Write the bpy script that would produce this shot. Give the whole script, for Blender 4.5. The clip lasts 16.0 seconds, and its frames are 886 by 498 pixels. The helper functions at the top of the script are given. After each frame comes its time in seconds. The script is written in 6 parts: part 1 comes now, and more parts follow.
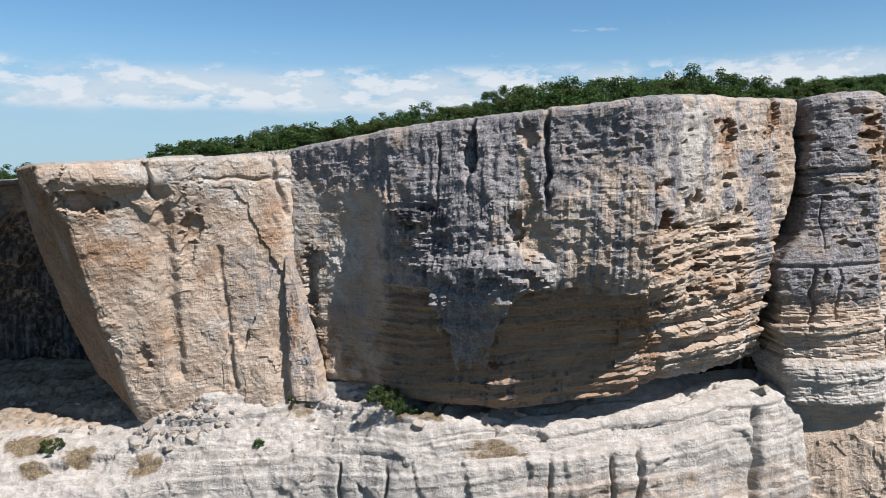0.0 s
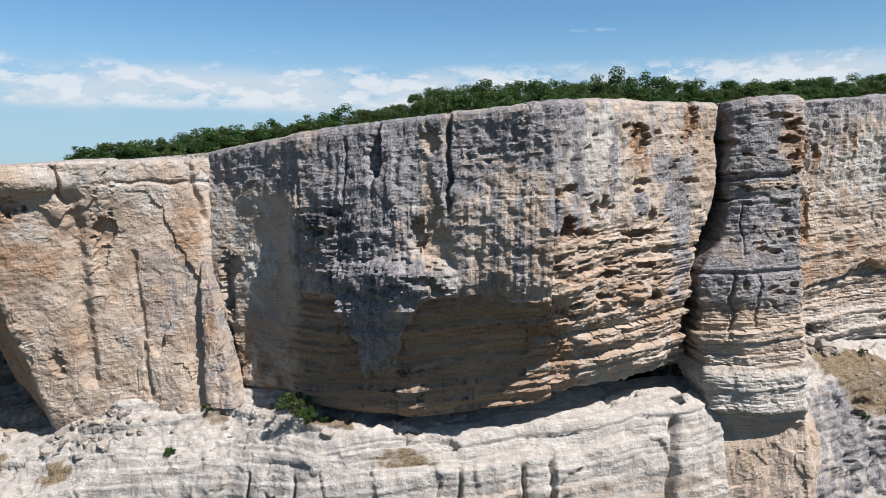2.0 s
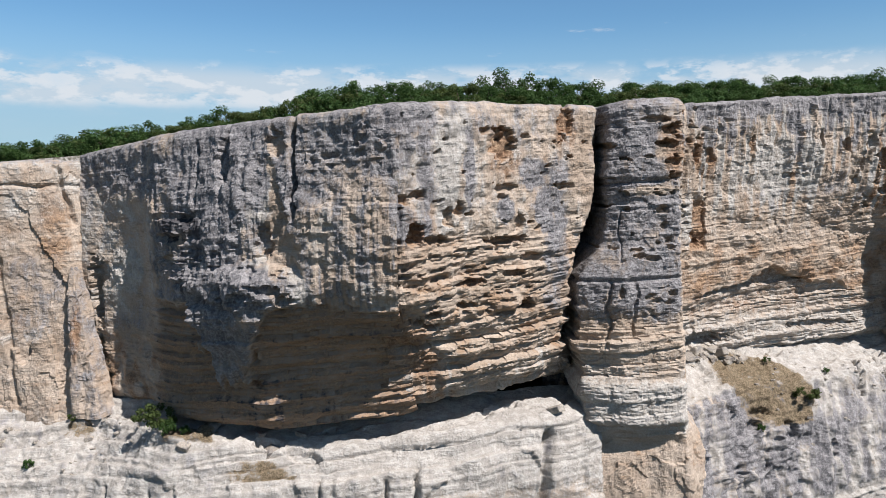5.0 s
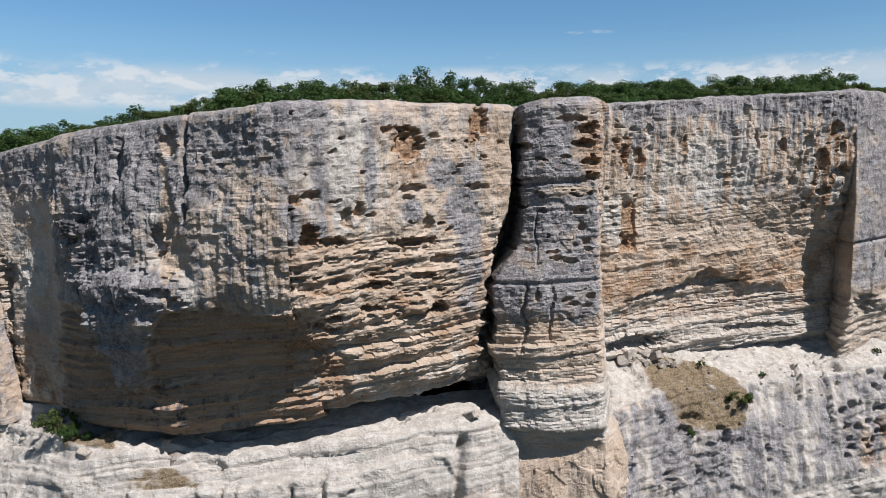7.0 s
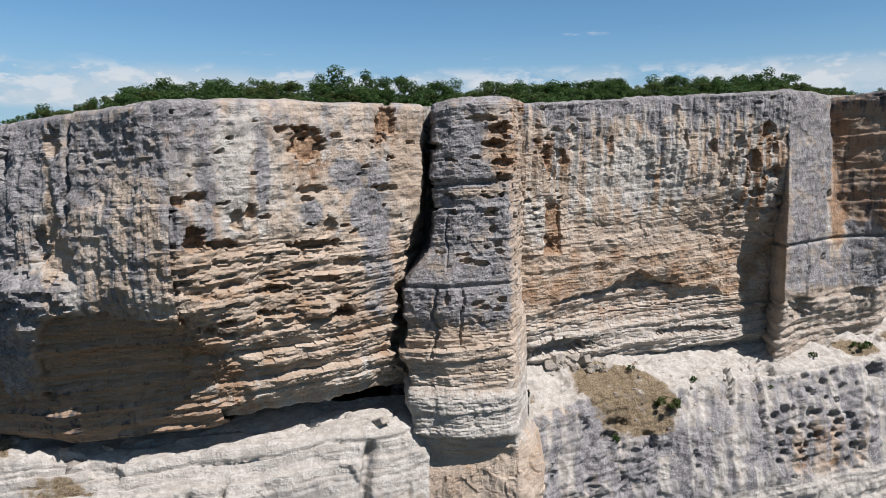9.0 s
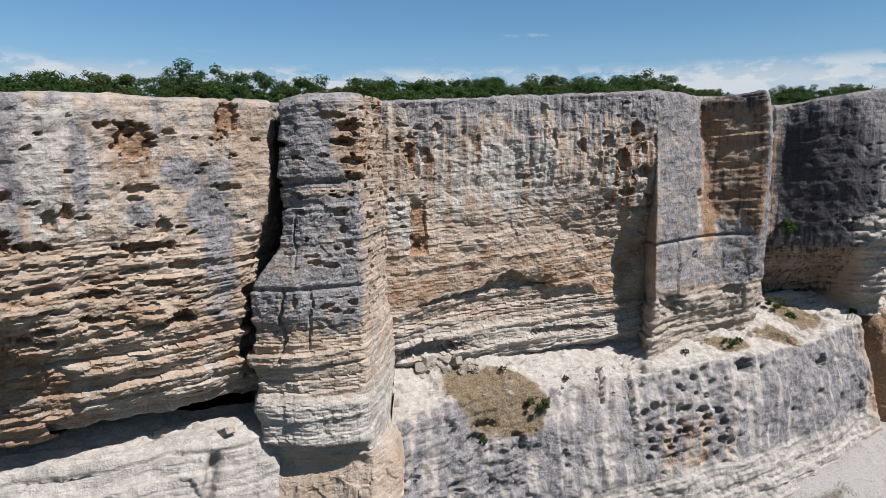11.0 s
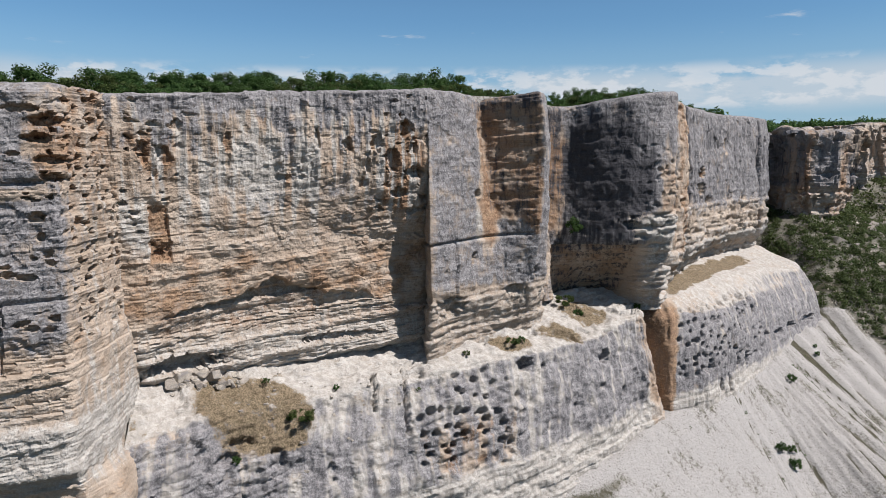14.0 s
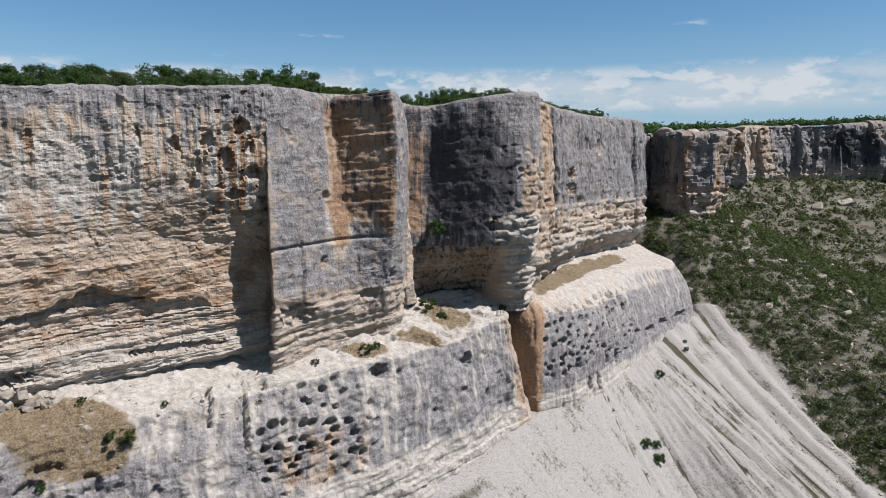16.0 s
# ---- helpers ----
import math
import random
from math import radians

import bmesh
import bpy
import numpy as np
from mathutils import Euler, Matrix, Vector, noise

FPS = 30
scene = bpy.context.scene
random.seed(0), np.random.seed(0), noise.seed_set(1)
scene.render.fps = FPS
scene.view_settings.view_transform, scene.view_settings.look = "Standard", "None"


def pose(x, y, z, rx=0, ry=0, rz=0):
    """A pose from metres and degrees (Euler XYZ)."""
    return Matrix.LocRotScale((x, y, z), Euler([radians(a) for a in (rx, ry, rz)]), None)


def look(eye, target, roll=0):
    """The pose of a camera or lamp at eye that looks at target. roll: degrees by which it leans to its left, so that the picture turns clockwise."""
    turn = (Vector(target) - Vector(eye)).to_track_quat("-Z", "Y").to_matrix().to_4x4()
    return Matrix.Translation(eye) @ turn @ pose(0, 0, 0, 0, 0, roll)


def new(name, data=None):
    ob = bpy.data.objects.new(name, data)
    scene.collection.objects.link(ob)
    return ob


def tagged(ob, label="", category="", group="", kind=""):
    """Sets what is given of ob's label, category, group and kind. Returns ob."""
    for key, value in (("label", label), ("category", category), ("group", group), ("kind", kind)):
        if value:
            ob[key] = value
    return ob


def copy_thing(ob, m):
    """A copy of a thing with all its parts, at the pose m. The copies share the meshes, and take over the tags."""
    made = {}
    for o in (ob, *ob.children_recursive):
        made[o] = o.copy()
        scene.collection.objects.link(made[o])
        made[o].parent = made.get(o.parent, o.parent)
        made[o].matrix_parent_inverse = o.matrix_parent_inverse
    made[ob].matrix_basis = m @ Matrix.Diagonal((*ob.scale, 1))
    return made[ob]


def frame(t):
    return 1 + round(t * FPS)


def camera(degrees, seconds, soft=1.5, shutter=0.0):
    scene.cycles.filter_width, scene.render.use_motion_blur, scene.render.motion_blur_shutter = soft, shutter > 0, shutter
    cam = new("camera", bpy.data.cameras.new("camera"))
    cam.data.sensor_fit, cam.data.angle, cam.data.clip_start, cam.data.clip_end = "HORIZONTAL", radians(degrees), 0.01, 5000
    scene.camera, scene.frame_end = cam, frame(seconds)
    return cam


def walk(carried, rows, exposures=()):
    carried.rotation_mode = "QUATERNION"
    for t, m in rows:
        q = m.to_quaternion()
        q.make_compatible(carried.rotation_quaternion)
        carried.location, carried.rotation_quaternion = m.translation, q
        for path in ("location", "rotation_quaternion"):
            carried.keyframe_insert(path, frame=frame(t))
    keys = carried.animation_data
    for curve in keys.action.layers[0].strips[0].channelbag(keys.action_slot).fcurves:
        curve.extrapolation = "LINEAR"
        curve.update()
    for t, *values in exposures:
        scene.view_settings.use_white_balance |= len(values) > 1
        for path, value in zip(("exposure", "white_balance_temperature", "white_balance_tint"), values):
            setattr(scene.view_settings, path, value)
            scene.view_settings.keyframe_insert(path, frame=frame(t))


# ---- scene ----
cam = camera(65.0, 16.0, 0.8)
METRES, EYE, TILT, LEAN, TURN = 90.0, 50.0, -6.4, 0.5, 0.0
ROWS = [
    (0.0, 0.0, 0.0, 0.0, 0.0, 0.0, -0.0),
    (0.5, 0.0304, 0.0033, 0.0019, -0.02, -0.01, -0.03),
    (1.0, 0.0605, 0.0071, 0.0037, -0.05, -0.01, -0.04),
    (1.5, 0.0906, 0.0111, 0.0063, -0.09, -0.02, -0.08),
    (2.0, 0.1206, 0.0153, 0.0083, -0.14, -0.02, -0.11),
    (2.5, 0.1507, 0.0198, 0.01, -0.18, -0.03, -0.11),
    (3.0, 0.1811, 0.0244, 0.0122, -0.22, -0.04, -0.13),
    (3.5, 0.2118, 0.0292, 0.0142, -0.24, -0.05, -0.16),
    (4.0, 0.2413, 0.0339, 0.0159, -0.27, -0.04, -0.17),
    (5.0, 0.3016, 0.0438, 0.0183, -0.3191, -0.0267, -0.211),
    (5.75, 0.3466, 0.0514, 0.0188, -0.3485, 0.005, -0.2366),
    (6.5, 0.391, 0.0588, 0.0192, -0.38, 0.05, -0.25),
    (7.0, 0.4203, 0.0635, 0.0195, -0.41, 0.09, -0.25),
    (7.5, 0.4497, 0.0682, 0.02, -0.43, 0.12, -0.25),
    (8.0, 0.4792, 0.0731, 0.0206, -0.45, 0.15, -0.26),
    (8.5, 0.5089, 0.078, 0.0213, -0.48, 0.18, -0.27),
    (9.0, 0.5386, 0.083, 0.0219, -0.7447, 0.2003, -0.2568),
    (9.5, 0.5687, 0.0881, 0.0224, -1.4437, 0.2048, -0.2047),
    (10.0, 0.5993, 0.0932, 0.0229, -2.5043, 0.1992, -0.1153),
    (10.5, 0.6304, 0.0979, 0.0234, -3.854, 0.1891, 0.0101),
    (11.0, 0.662, 0.102, 0.0238, -5.42, 0.18, 0.17),
    (11.5, 0.6938, 0.1063, 0.0244, -7.07, 0.17, 0.33),
    (12.0, 0.7254, 0.1102, 0.0252, -8.73, 0.15, 0.5),
    (12.5, 0.7578, 0.1132, 0.0249, -10.37, 0.16, 0.7),
    (13.0, 0.7893, 0.1165, 0.0256, -12.03, 0.13, 0.9),
    (13.5, 0.8224, 0.1185, 0.026, -13.63, 0.12, 1.1),
    (14.0, 0.8558, 0.1198, 0.027, -15.2, 0.09, 1.27),
    (14.5, 0.889, 0.1209, 0.0274, -16.81, 0.07, 1.46),
    (15.0, 0.9229, 0.1208, 0.0271, -18.37, 0.07, 1.66),
    (15.5, 0.9565, 0.1208, 0.0278, -20.01, 0.01, 1.83),
    (16.0, 0.9905, 0.1195, 0.0276, -21.64, -0.03, 2.03),
    ]
walk(cam, [(t, pose(0, 0, EYE, TILT, LEAN, TURN) @ pose(METRES * x, METRES * y, METRES * z, 90 + pitch, roll, yaw)) for t, x, y, z, yaw, pitch, roll in ROWS],
     [(0.0, 0.71), (3.5, 0.69), (7.0, 0.58), (10.0, 0.51), (16.0, 0.48)])

# ---- light: high sun behind the camera's right shoulder, blue sky with low cumulus ----
SUN_TO = Vector((0.78, -0.67, 1.42)).normalized()
sun_data = bpy.data.lights.new("sun", "SUN")
sun_data.energy, sun_data.angle, sun_data.color = 5.0, radians(0.53), (1.0, 0.95, 0.93)
sun = new("sun", sun_data)
sun.matrix_world = look((150, -100, 300), Vector((150, -100, 300)) - SUN_TO)


def make_world():
    world = bpy.data.worlds.new("sky")
    scene.world = world
    world.use_nodes = True
    nt = world.node_tree
    nt.nodes.clear()
    out = nt.nodes.new("ShaderNodeOutputWorld")
    bg = nt.nodes.new("ShaderNodeBackground")
    sky = nt.nodes.new("ShaderNodeTexSky")
    sky.sky_type, sky.sun_disc = "NISHITA", False
    sky.sun_elevation = math.asin(SUN_TO.z)
    sky.sun_rotation = math.atan2(SUN_TO.x, SUN_TO.y)
    sky.altitude, sky.air_density, sky.dust_density, sky.ozone_density = 400, 1.0, 0.4, 1.6
    bg.inputs["Strength"].default_value = 0.05
    co = nt.nodes.new("ShaderNodeTexCoord")
    sep = nt.nodes.new("ShaderNodeSeparateXYZ")
    nt.links.new(co.outputs["Generated"], sep.inputs[0])

    def cloud(scale, zs, seed, lo, hi, detail):
        mp = nt.nodes.new("ShaderNodeMapping")
        mp.inputs["Scale"].default_value = (1, 1, zs)
        mp.inputs["Location"].default_value = (seed, seed * 0.3, 0)
        n = nt.nodes.new("ShaderNodeTexNoise")
        n.inputs["Scale"].default_value, n.inputs["Detail"].default_value = scale, detail
        n.inputs["Roughness"].default_value = 0.6
        r = nt.nodes.new("ShaderNodeMapRange")
        r.interpolation_type = "SMOOTHSTEP"
        r.inputs["From Min"].default_value, r.inputs["From Max"].default_value = lo, hi
        nt.links.new(co.outputs["Generated"], mp.inputs[0])
        nt.links.new(mp.outputs[0], n.inputs["Vector"])
        nt.links.new(n.outputs["Fac"], r.inputs["Value"])
        return r.outputs[0]

    def band(lo0, lo1, hi0, hi1):
        a = nt.nodes.new("ShaderNodeMapRange")
        b = nt.nodes.new("ShaderNodeMapRange")
        m = nt.nodes.new("ShaderNodeMath")
        m.operation = "MULTIPLY"
        for node, p, q in ((a, lo0, lo1), (b, hi1, hi0)):
            node.interpolation_type = "SMOOTHSTEP"
            node.inputs["From Min"].default_value, node.inputs["From Max"].default_value = p, q
            nt.links.new(sep.outputs["Z"], node.inputs["Value"])
        nt.links.new(a.outputs[0], m.inputs[0])
        nt.links.new(b.outputs[0], m.inputs[1])
        return m.outputs[0]

    def times(a, b):
        m = nt.nodes.new("ShaderNodeMath")
        m.operation = "MULTIPLY"
        nt.links.new(a, m.inputs[0])
        if isinstance(b, float):
            m.inputs[1].default_value = b
        else:
            nt.links.new(b, m.inputs[1])
        return m.outputs[0]

    low = times(times(cloud(7.0, 3.0, 3.1, 0.38, 0.54, 10.0), band(0.07, 0.095, 0.12, 0.15)), 0.74)
    tops = times(times(cloud(17.0, 2.4, 5.3, 0.47, 0.57, 10.0), band(0.08, 0.095, 0.13, 0.15)), 0.62)
    veil = times(times(cloud(4.0, 6.0, 1.9, 0.35, 0.7, 6.0), band(0.03, 0.07, 0.10, 0.14)), 0.35)
    wisps = times(times(cloud(9.0, 5.0, 7.7, 0.66, 0.8, 6.0), band(0.14, 0.17, 0.26, 0.5)), 0.6)
    haze = times(band(-0.3, -0.02, 0.06, 0.21), 0.8)
    deep = nt.nodes.new("ShaderNodeMix")
    deep.data_type, deep.blend_type = "RGBA", "MULTIPLY"
    deep.inputs["Factor"].default_value = 1.0
    zenith = nt.nodes.new("ShaderNodeMapRange")
    for key, value in (("From Min", 0.22), ("From Max", 0.8), ("To Min", 1.0), ("To Max", 0.34)):
        zenith.inputs[key].default_value = value
    nt.links.new(sep.outputs["Z"], zenith.inputs["Value"])
    tint = nt.nodes.new("ShaderNodeVectorMath")
    tint.operation = "SCALE"
    tint.inputs[0].default_value = (0.95, 1.34, 1.54)
    nt.links.new(zenith.outputs[0], tint.inputs["Scale"])
    nt.links.new(tint.outputs[0], deep.inputs["B"])
    nt.links.new(sky.outputs[0], deep.inputs["A"])
    last = deep.outputs["Result"]
    for fac, col in ((haze, (4.7, 6.9, 8.9, 1)), (veil, (7.0, 8.3, 9.6, 1)), (wisps, (9.8, 10.0, 10.4, 1)), (low, (7.9, 8.8, 9.8, 1)), (tops, (10.2, 10.5, 11.0, 1))):
        mix = nt.nodes.new("ShaderNodeMix")
        mix.data_type = "RGBA"
        nt.links.new(fac, mix.inputs["Factor"])
        nt.links.new(last, mix.inputs["A"])
        mix.inputs["B"].default_value = col
        last = mix.outputs["Result"]
    nt.links.new(last, bg.inputs["Color"])
    nt.links.new(bg.outputs[0], out.inputs["Surface"])


make_world()


# ---- noise in numpy ----
_rng = np.random.default_rng(7)
PERM = np.tile(_rng.permutation(512), 3)
GRAD = _rng.normal(size=(512, 3))
GRAD /= np.linalg.norm(GRAD, axis=1)[:, None]
RND = _rng.random(4096)


def noise3(x, y, z):
    """Gradient noise, about -1 to 1."""
    xi, yi, zi = np.floor(x).astype(int), np.floor(y).astype(int), np.floor(z).astype(int)
    xf, yf, zf = x - xi, y - yi, z - zi
    u, v, w = (f * f * f * (f * (f * 6 - 15) + 10) for f in (xf, yf, zf))
    xi, yi, zi = xi & 511, yi & 511, zi & 511
    tot = 0
    for dx in (0, 1):
        wx = u if dx else 1 - u
        for dy in (0, 1):
            wy = v if dy else 1 - v
            for dz in (0, 1):
                wz = w if dz else 1 - w
                g = GRAD[PERM[PERM[PERM[(xi + dx) & 511] + ((yi + dy) & 511)] + ((zi + dz) & 511)]]
                tot = tot + wx * wy * wz * (g[..., 0] * (xf - dx) + g[..., 1] * (yf - dy) + g[..., 2] * (zf - dz))
    return tot * 1.5


def fbm(x, y, z, octaves=4, gain=0.5):
    tot, amp, f = 0, 1.0, 1.0
    for i in range(octaves):
        tot = tot + amp * noise3(x * f + 17.3 * i, y * f + 5.1 * i, z * f + 9.7 * i)
        amp, f = amp * gain, f * 2.03
    return tot


def sstep(a, b, v):
    q = np.clip((v - a) / (b - a), 0, 1)
    return q * q * (3 - 2 * q)


def bump_at(s, z, s0, z0, rs, rz, power=2.0):
    """A soft oval mask, 1 in the middle."""
    q = (np.abs(s - s0) / rs) ** power + (np.abs(z - z0) / rz) ** power
    return np.clip(1 - q, 0, 1)


def cells(s, z, seed, keep=1.0):
    """Nearest of jittered cell points: distance, the cell's random value, and the offset from its point; only a share of the cells has a point."""
    si, zi = np.floor(s).astype(int), np.floor(z).astype(int)
    best, val = np.full(s.shape, 9.0), np.zeros(s.shape, int)
    ox, oz = np.zeros(s.shape), np.zeros(s.shape)
    for ds in (-1, 0, 1):
        for dz in (-1, 0, 1):
            h = (PERM[PERM[(si + ds + seed * 31) & 511] + ((zi + dz) & 511)]) & 511
            px, pz, r = s - (si + ds + RND[h]), z - (zi + dz + RND[h + 600]), RND[h + 1200]
            d = np.hypot(px, pz) + np.where(r < keep, 0, 9)
            near = d < best
            best, val, ox, oz = np.where(near, d, best), np.where(near, h, val), np.where(near, px, ox), np.where(near, pz, oz)
    return best, val, ox, oz


def beds(zz, seed, thin, thick):
    """Bedding: for heights zz, a ledge offset (-1 to 1), the place within the bed (0 to 1) and the bed's number."""
    rng = np.random.default_rng(seed)
    edges = np.cumsum(rng.uniform(thin, thick, 500)) - 70
    off = rng.uniform(-1, 1, 501)
    i = np.clip(np.searchsorted(edges, zz), 1, 499)
    f = (zz - edges[i - 1]) / (edges[i] - edges[i - 1])
    return off[i], f, i


DIP = 0.085


def smooth_rows(a, sigma):
    """Gaussian smoothing along the first axis, ends held."""
    r = int(3 * sigma) + 1
    k = np.exp(-0.5 * (np.arange(-r, r + 1) / sigma) ** 2)
    k /= k.sum()
    p = np.concatenate([np.repeat(a[:1], r, 0), a, np.repeat(a[-1:], r, 0)])
    return sum(k[j] * p[j:j + len(a)] for j in range(2 * r + 1))


def skin(rows, step=0.24, soft_s=0.7, soft_t=0.8):
    """A grid over control rows (foot to top) of 3D nodes. Returns points (t, s, 3), outward normals and arc length along s."""
    R = np.array(rows, float)
    mean = R.mean(0)
    ls = np.concatenate([[0], np.cumsum(np.linalg.norm(np.diff(mean, axis=0), axis=1))])
    lt = np.concatenate([[0], np.cumsum(np.median(np.linalg.norm(np.diff(R, axis=0), axis=2), axis=1))])
    us, ut = np.arange(0, ls[-1] + step, step), np.arange(0, lt[-1] + step, step)
    us[-1], ut[-1] = ls[-1], lt[-1]
    a = np.stack([[np.interp(us, ls, R[j, :, c]) for c in range(3)] for j in range(len(R))])
    a = a.transpose(0, 2, 1)
    j = np.clip(np.searchsorted(lt, ut, side="right") - 1, 0, len(lt) - 2)
    f = ((ut - lt[j]) / (lt[j + 1] - lt[j]))[:, None, None]
    g = a[j] * (1 - f) + a[j + 1] * f
    if soft_t:
        g = smooth_rows(g, soft_t / step)
    if soft_s:
        g = smooth_rows(g.transpose(1, 0, 2), soft_s / step).transpose(1, 0, 2)
    return g, grid_normals(g), us


def grid_normals(g):
    n = np.cross(np.gradient(g, axis=1), np.gradient(g, axis=0))
    return n / (np.linalg.norm(n, axis=2)[..., None] + 1e-9)


def grid_mesh(name, g, mat, tone=None, soil=None, smooth=True):
    nt_, ns = g.shape[:2]
    me = bpy.data.meshes.new(name)
    idx = np.arange(nt_ * ns).reshape(nt_, ns)
    quads = np.stack([idx[:-1, :-1], idx[:-1, 1:], idx[1:, 1:], idx[1:, :-1]], -1).reshape(-1, 4)
    me.vertices.add(nt_ * ns)
    me.vertices.foreach_set("co", g.reshape(-1).astype(np.float32))
    me.loops.add(quads.size)
    me.loops.foreach_set("vertex_index", quads.reshape(-1).astype(np.int32))
    me.polygons.add(len(quads))
    me.polygons.foreach_set("loop_start", np.arange(0, quads.size, 4, dtype=np.int32))
    me.polygons.foreach_set("use_smooth", np.full(len(quads), smooth))
    me.update(calc_edges=True)
    if tone is not None:
        at = me.attributes.new("tone", "FLOAT_COLOR", "POINT")
        at.data.foreach_set("color", np.clip(tone, 0, 1).reshape(-1).astype(np.float32))
    if soil is not None:
        at = me.attributes.new("soil", "FLOAT", "POINT")
        at.data.foreach_set("value", np.clip(soil, 0, 1).reshape(-1).astype(np.float32))
    me.materials.append(mat)
    return me


# ---- materials ----
def nodes_of(name):
    m = bpy.data.materials.new(name)
    m.use_nodes = True
    nt = m.node_tree
    return m, nt, nt.nodes["Principled BSDF"]


def noise_node(nt, vec, scale, detail=5.0, rough=0.55, stretch=None):
    n = nt.nodes.new("ShaderNodeTexNoise")
    n.inputs["Scale"].default_value, n.inputs["Detail"].default_value, n.inputs["Roughness"].default_value = scale, detail, rough
    if stretch:
        mp = nt.nodes.new("ShaderNodeMapping")
        mp.inputs["Scale"].default_value = stretch
        nt.links.new(vec, mp.inputs[0])
        vec = mp.outputs[0]
    nt.links.new(vec, n.inputs["Vector"])
    return n.outputs["Fac"]


def math_node(nt, op, a, b, clamp=False):
    m = nt.nodes.new("ShaderNodeMath")
    m.operation, m.use_clamp = op, clamp
    for i, v in enumerate((a, b)):
        if isinstance(v, (int, float)):
            m.inputs[i].default_value = v
        else:
            nt.links.new(v, m.inputs[i])
    return m.outputs[0]


def range_node(nt, v, lo, hi, to0=0.0, to1=1.0):
    r = nt.nodes.new("ShaderNodeMapRange")
    r.interpolation_type = "SMOOTHSTEP"
    for k, x in (("From Min", lo), ("From Max", hi), ("To Min", to0), ("To Max", to1)):
        r.inputs[k].default_value = x
    nt.links.new(v, r.inputs["Value"])
    return r.outputs[0]


def mix_node(nt, fac, a, b, mode="MIX"):
    m = nt.nodes.new("ShaderNodeMix")
    m.data_type, m.blend_type = "RGBA", mode
    for key, v in (("Factor", fac), ("A", a), ("B", b)):
        if isinstance(v, (int, float)):
            m.inputs[key].default_value = v
        elif isinstance(v, tuple):
            m.inputs[key].default_value = (*v, 1)
        else:
            nt.links.new(v, m.inputs[key])
    return m.outputs["Result"]


def rock_material():
    """Limestone: cream stone, with masks for grey weathering crust, iron ochre, black lichen runs together with
    painted-in shade, white washed stone and dry soil.
    """
    m, nt, bsdf = nodes_of("limestone")
    at = nt.nodes.new("ShaderNodeAttribute")
    at.attribute_name = "tone"
    so = nt.nodes.new("ShaderNodeAttribute")
    so.attribute_name = "soil"
    sep = nt.nodes.new("ShaderNodeSeparateColor")
    nt.links.new(at.outputs["Color"], sep.inputs[0])
    co = nt.nodes.new("ShaderNodeTexCoord").outputs["Object"]
    big_ = noise_node(nt, co, 0.16, 5.0)
    mid = noise_node(nt, co, 0.9, 7.0, 0.66)
    fine = noise_node(nt, co, 3.6, 7.0, 0.72)
    lam = noise_node(nt, co, 1.0, 4.0, 0.55, (0.22, 0.22, 3.2))
    lam2 = noise_node(nt, co, 1.0, 3.0, 0.5, (0.5, 0.5, 5.0))
    run = noise_node(nt, co, 1.0, 4.0, 0.5, (1.5, 1.5, 0.10))
    grain = math_node(nt, "ADD", math_node(nt, "MULTIPLY", mid, 0.66), math_node(nt, "MULTIPLY", fine, 0.34))
    patch = range_node(nt, noise_node(nt, co, 0.45, 4.0, 0.6), 0.42, 0.62, 0.15, 1.0)
    jit = math_node(nt, "MULTIPLY", math_node(nt, "SUBTRACT", grain, 0.5), 2.3)
    runj = math_node(nt, "MULTIPLY", math_node(nt, "SUBTRACT", run, 0.5), 1.7)
    lamj = math_node(nt, "MULTIPLY", math_node(nt, "MULTIPLY", math_node(nt, "SUBTRACT", lam, 0.5), 1.2), patch)
    base = mix_node(nt, range_node(nt, big_, 0.35, 0.65), (0.314, 0.248, 0.191), (0.416, 0.343, 0.277))
    base = mix_node(nt, math_node(nt, "MULTIPLY", range_node(nt, lam, 0.46, 0.66, 0.0, 0.6), patch), base, (0.248, 0.182, 0.128))
    och = range_node(nt, math_node(nt, "ADD", sep.outputs["Green"], math_node(nt, "ADD", math_node(nt, "MULTIPLY", jit, 0.7), math_node(nt, "MULTIPLY", lamj, 0.5))), 0.25, 0.85)
    base = mix_node(nt, och, base, mix_node(nt, range_node(nt, grain, 0.35, 0.65), (0.182, 0.106, 0.066), (0.321, 0.219, 0.142)))
    whi = range_node(nt, math_node(nt, "ADD", at.outputs["Alpha"], math_node(nt, "ADD", math_node(nt, "MULTIPLY", jit, 0.5), math_node(nt, "MULTIPLY", runj, 0.18))), 0.25, 0.75)
    base = mix_node(nt, whi, base, mix_node(nt, range_node(nt, mid, 0.35, 0.65), (0.307, 0.282, 0.252), (0.415, 0.390, 0.358)))
    gre = range_node(nt, math_node(nt, "ADD", math_node(nt, "ADD", sep.outputs["Red"], math_node(nt, "MULTIPLY", jit, 0.55)), math_node(nt, "MULTIPLY", runj, 0.4)), 0.25, 0.75)
    base = mix_node(nt, gre, base, mix_node(nt, range_node(nt, grain, 0.38, 0.62), (0.120, 0.115, 0.119), (0.266, 0.254, 0.254)))
    # Blue mask: black runs, and the shade painted into hollows and recesses.
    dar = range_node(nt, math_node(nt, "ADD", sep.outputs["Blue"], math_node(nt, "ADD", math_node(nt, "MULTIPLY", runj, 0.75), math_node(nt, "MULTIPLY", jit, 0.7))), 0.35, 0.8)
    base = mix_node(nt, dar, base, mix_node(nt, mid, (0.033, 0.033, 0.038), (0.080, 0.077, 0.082)))
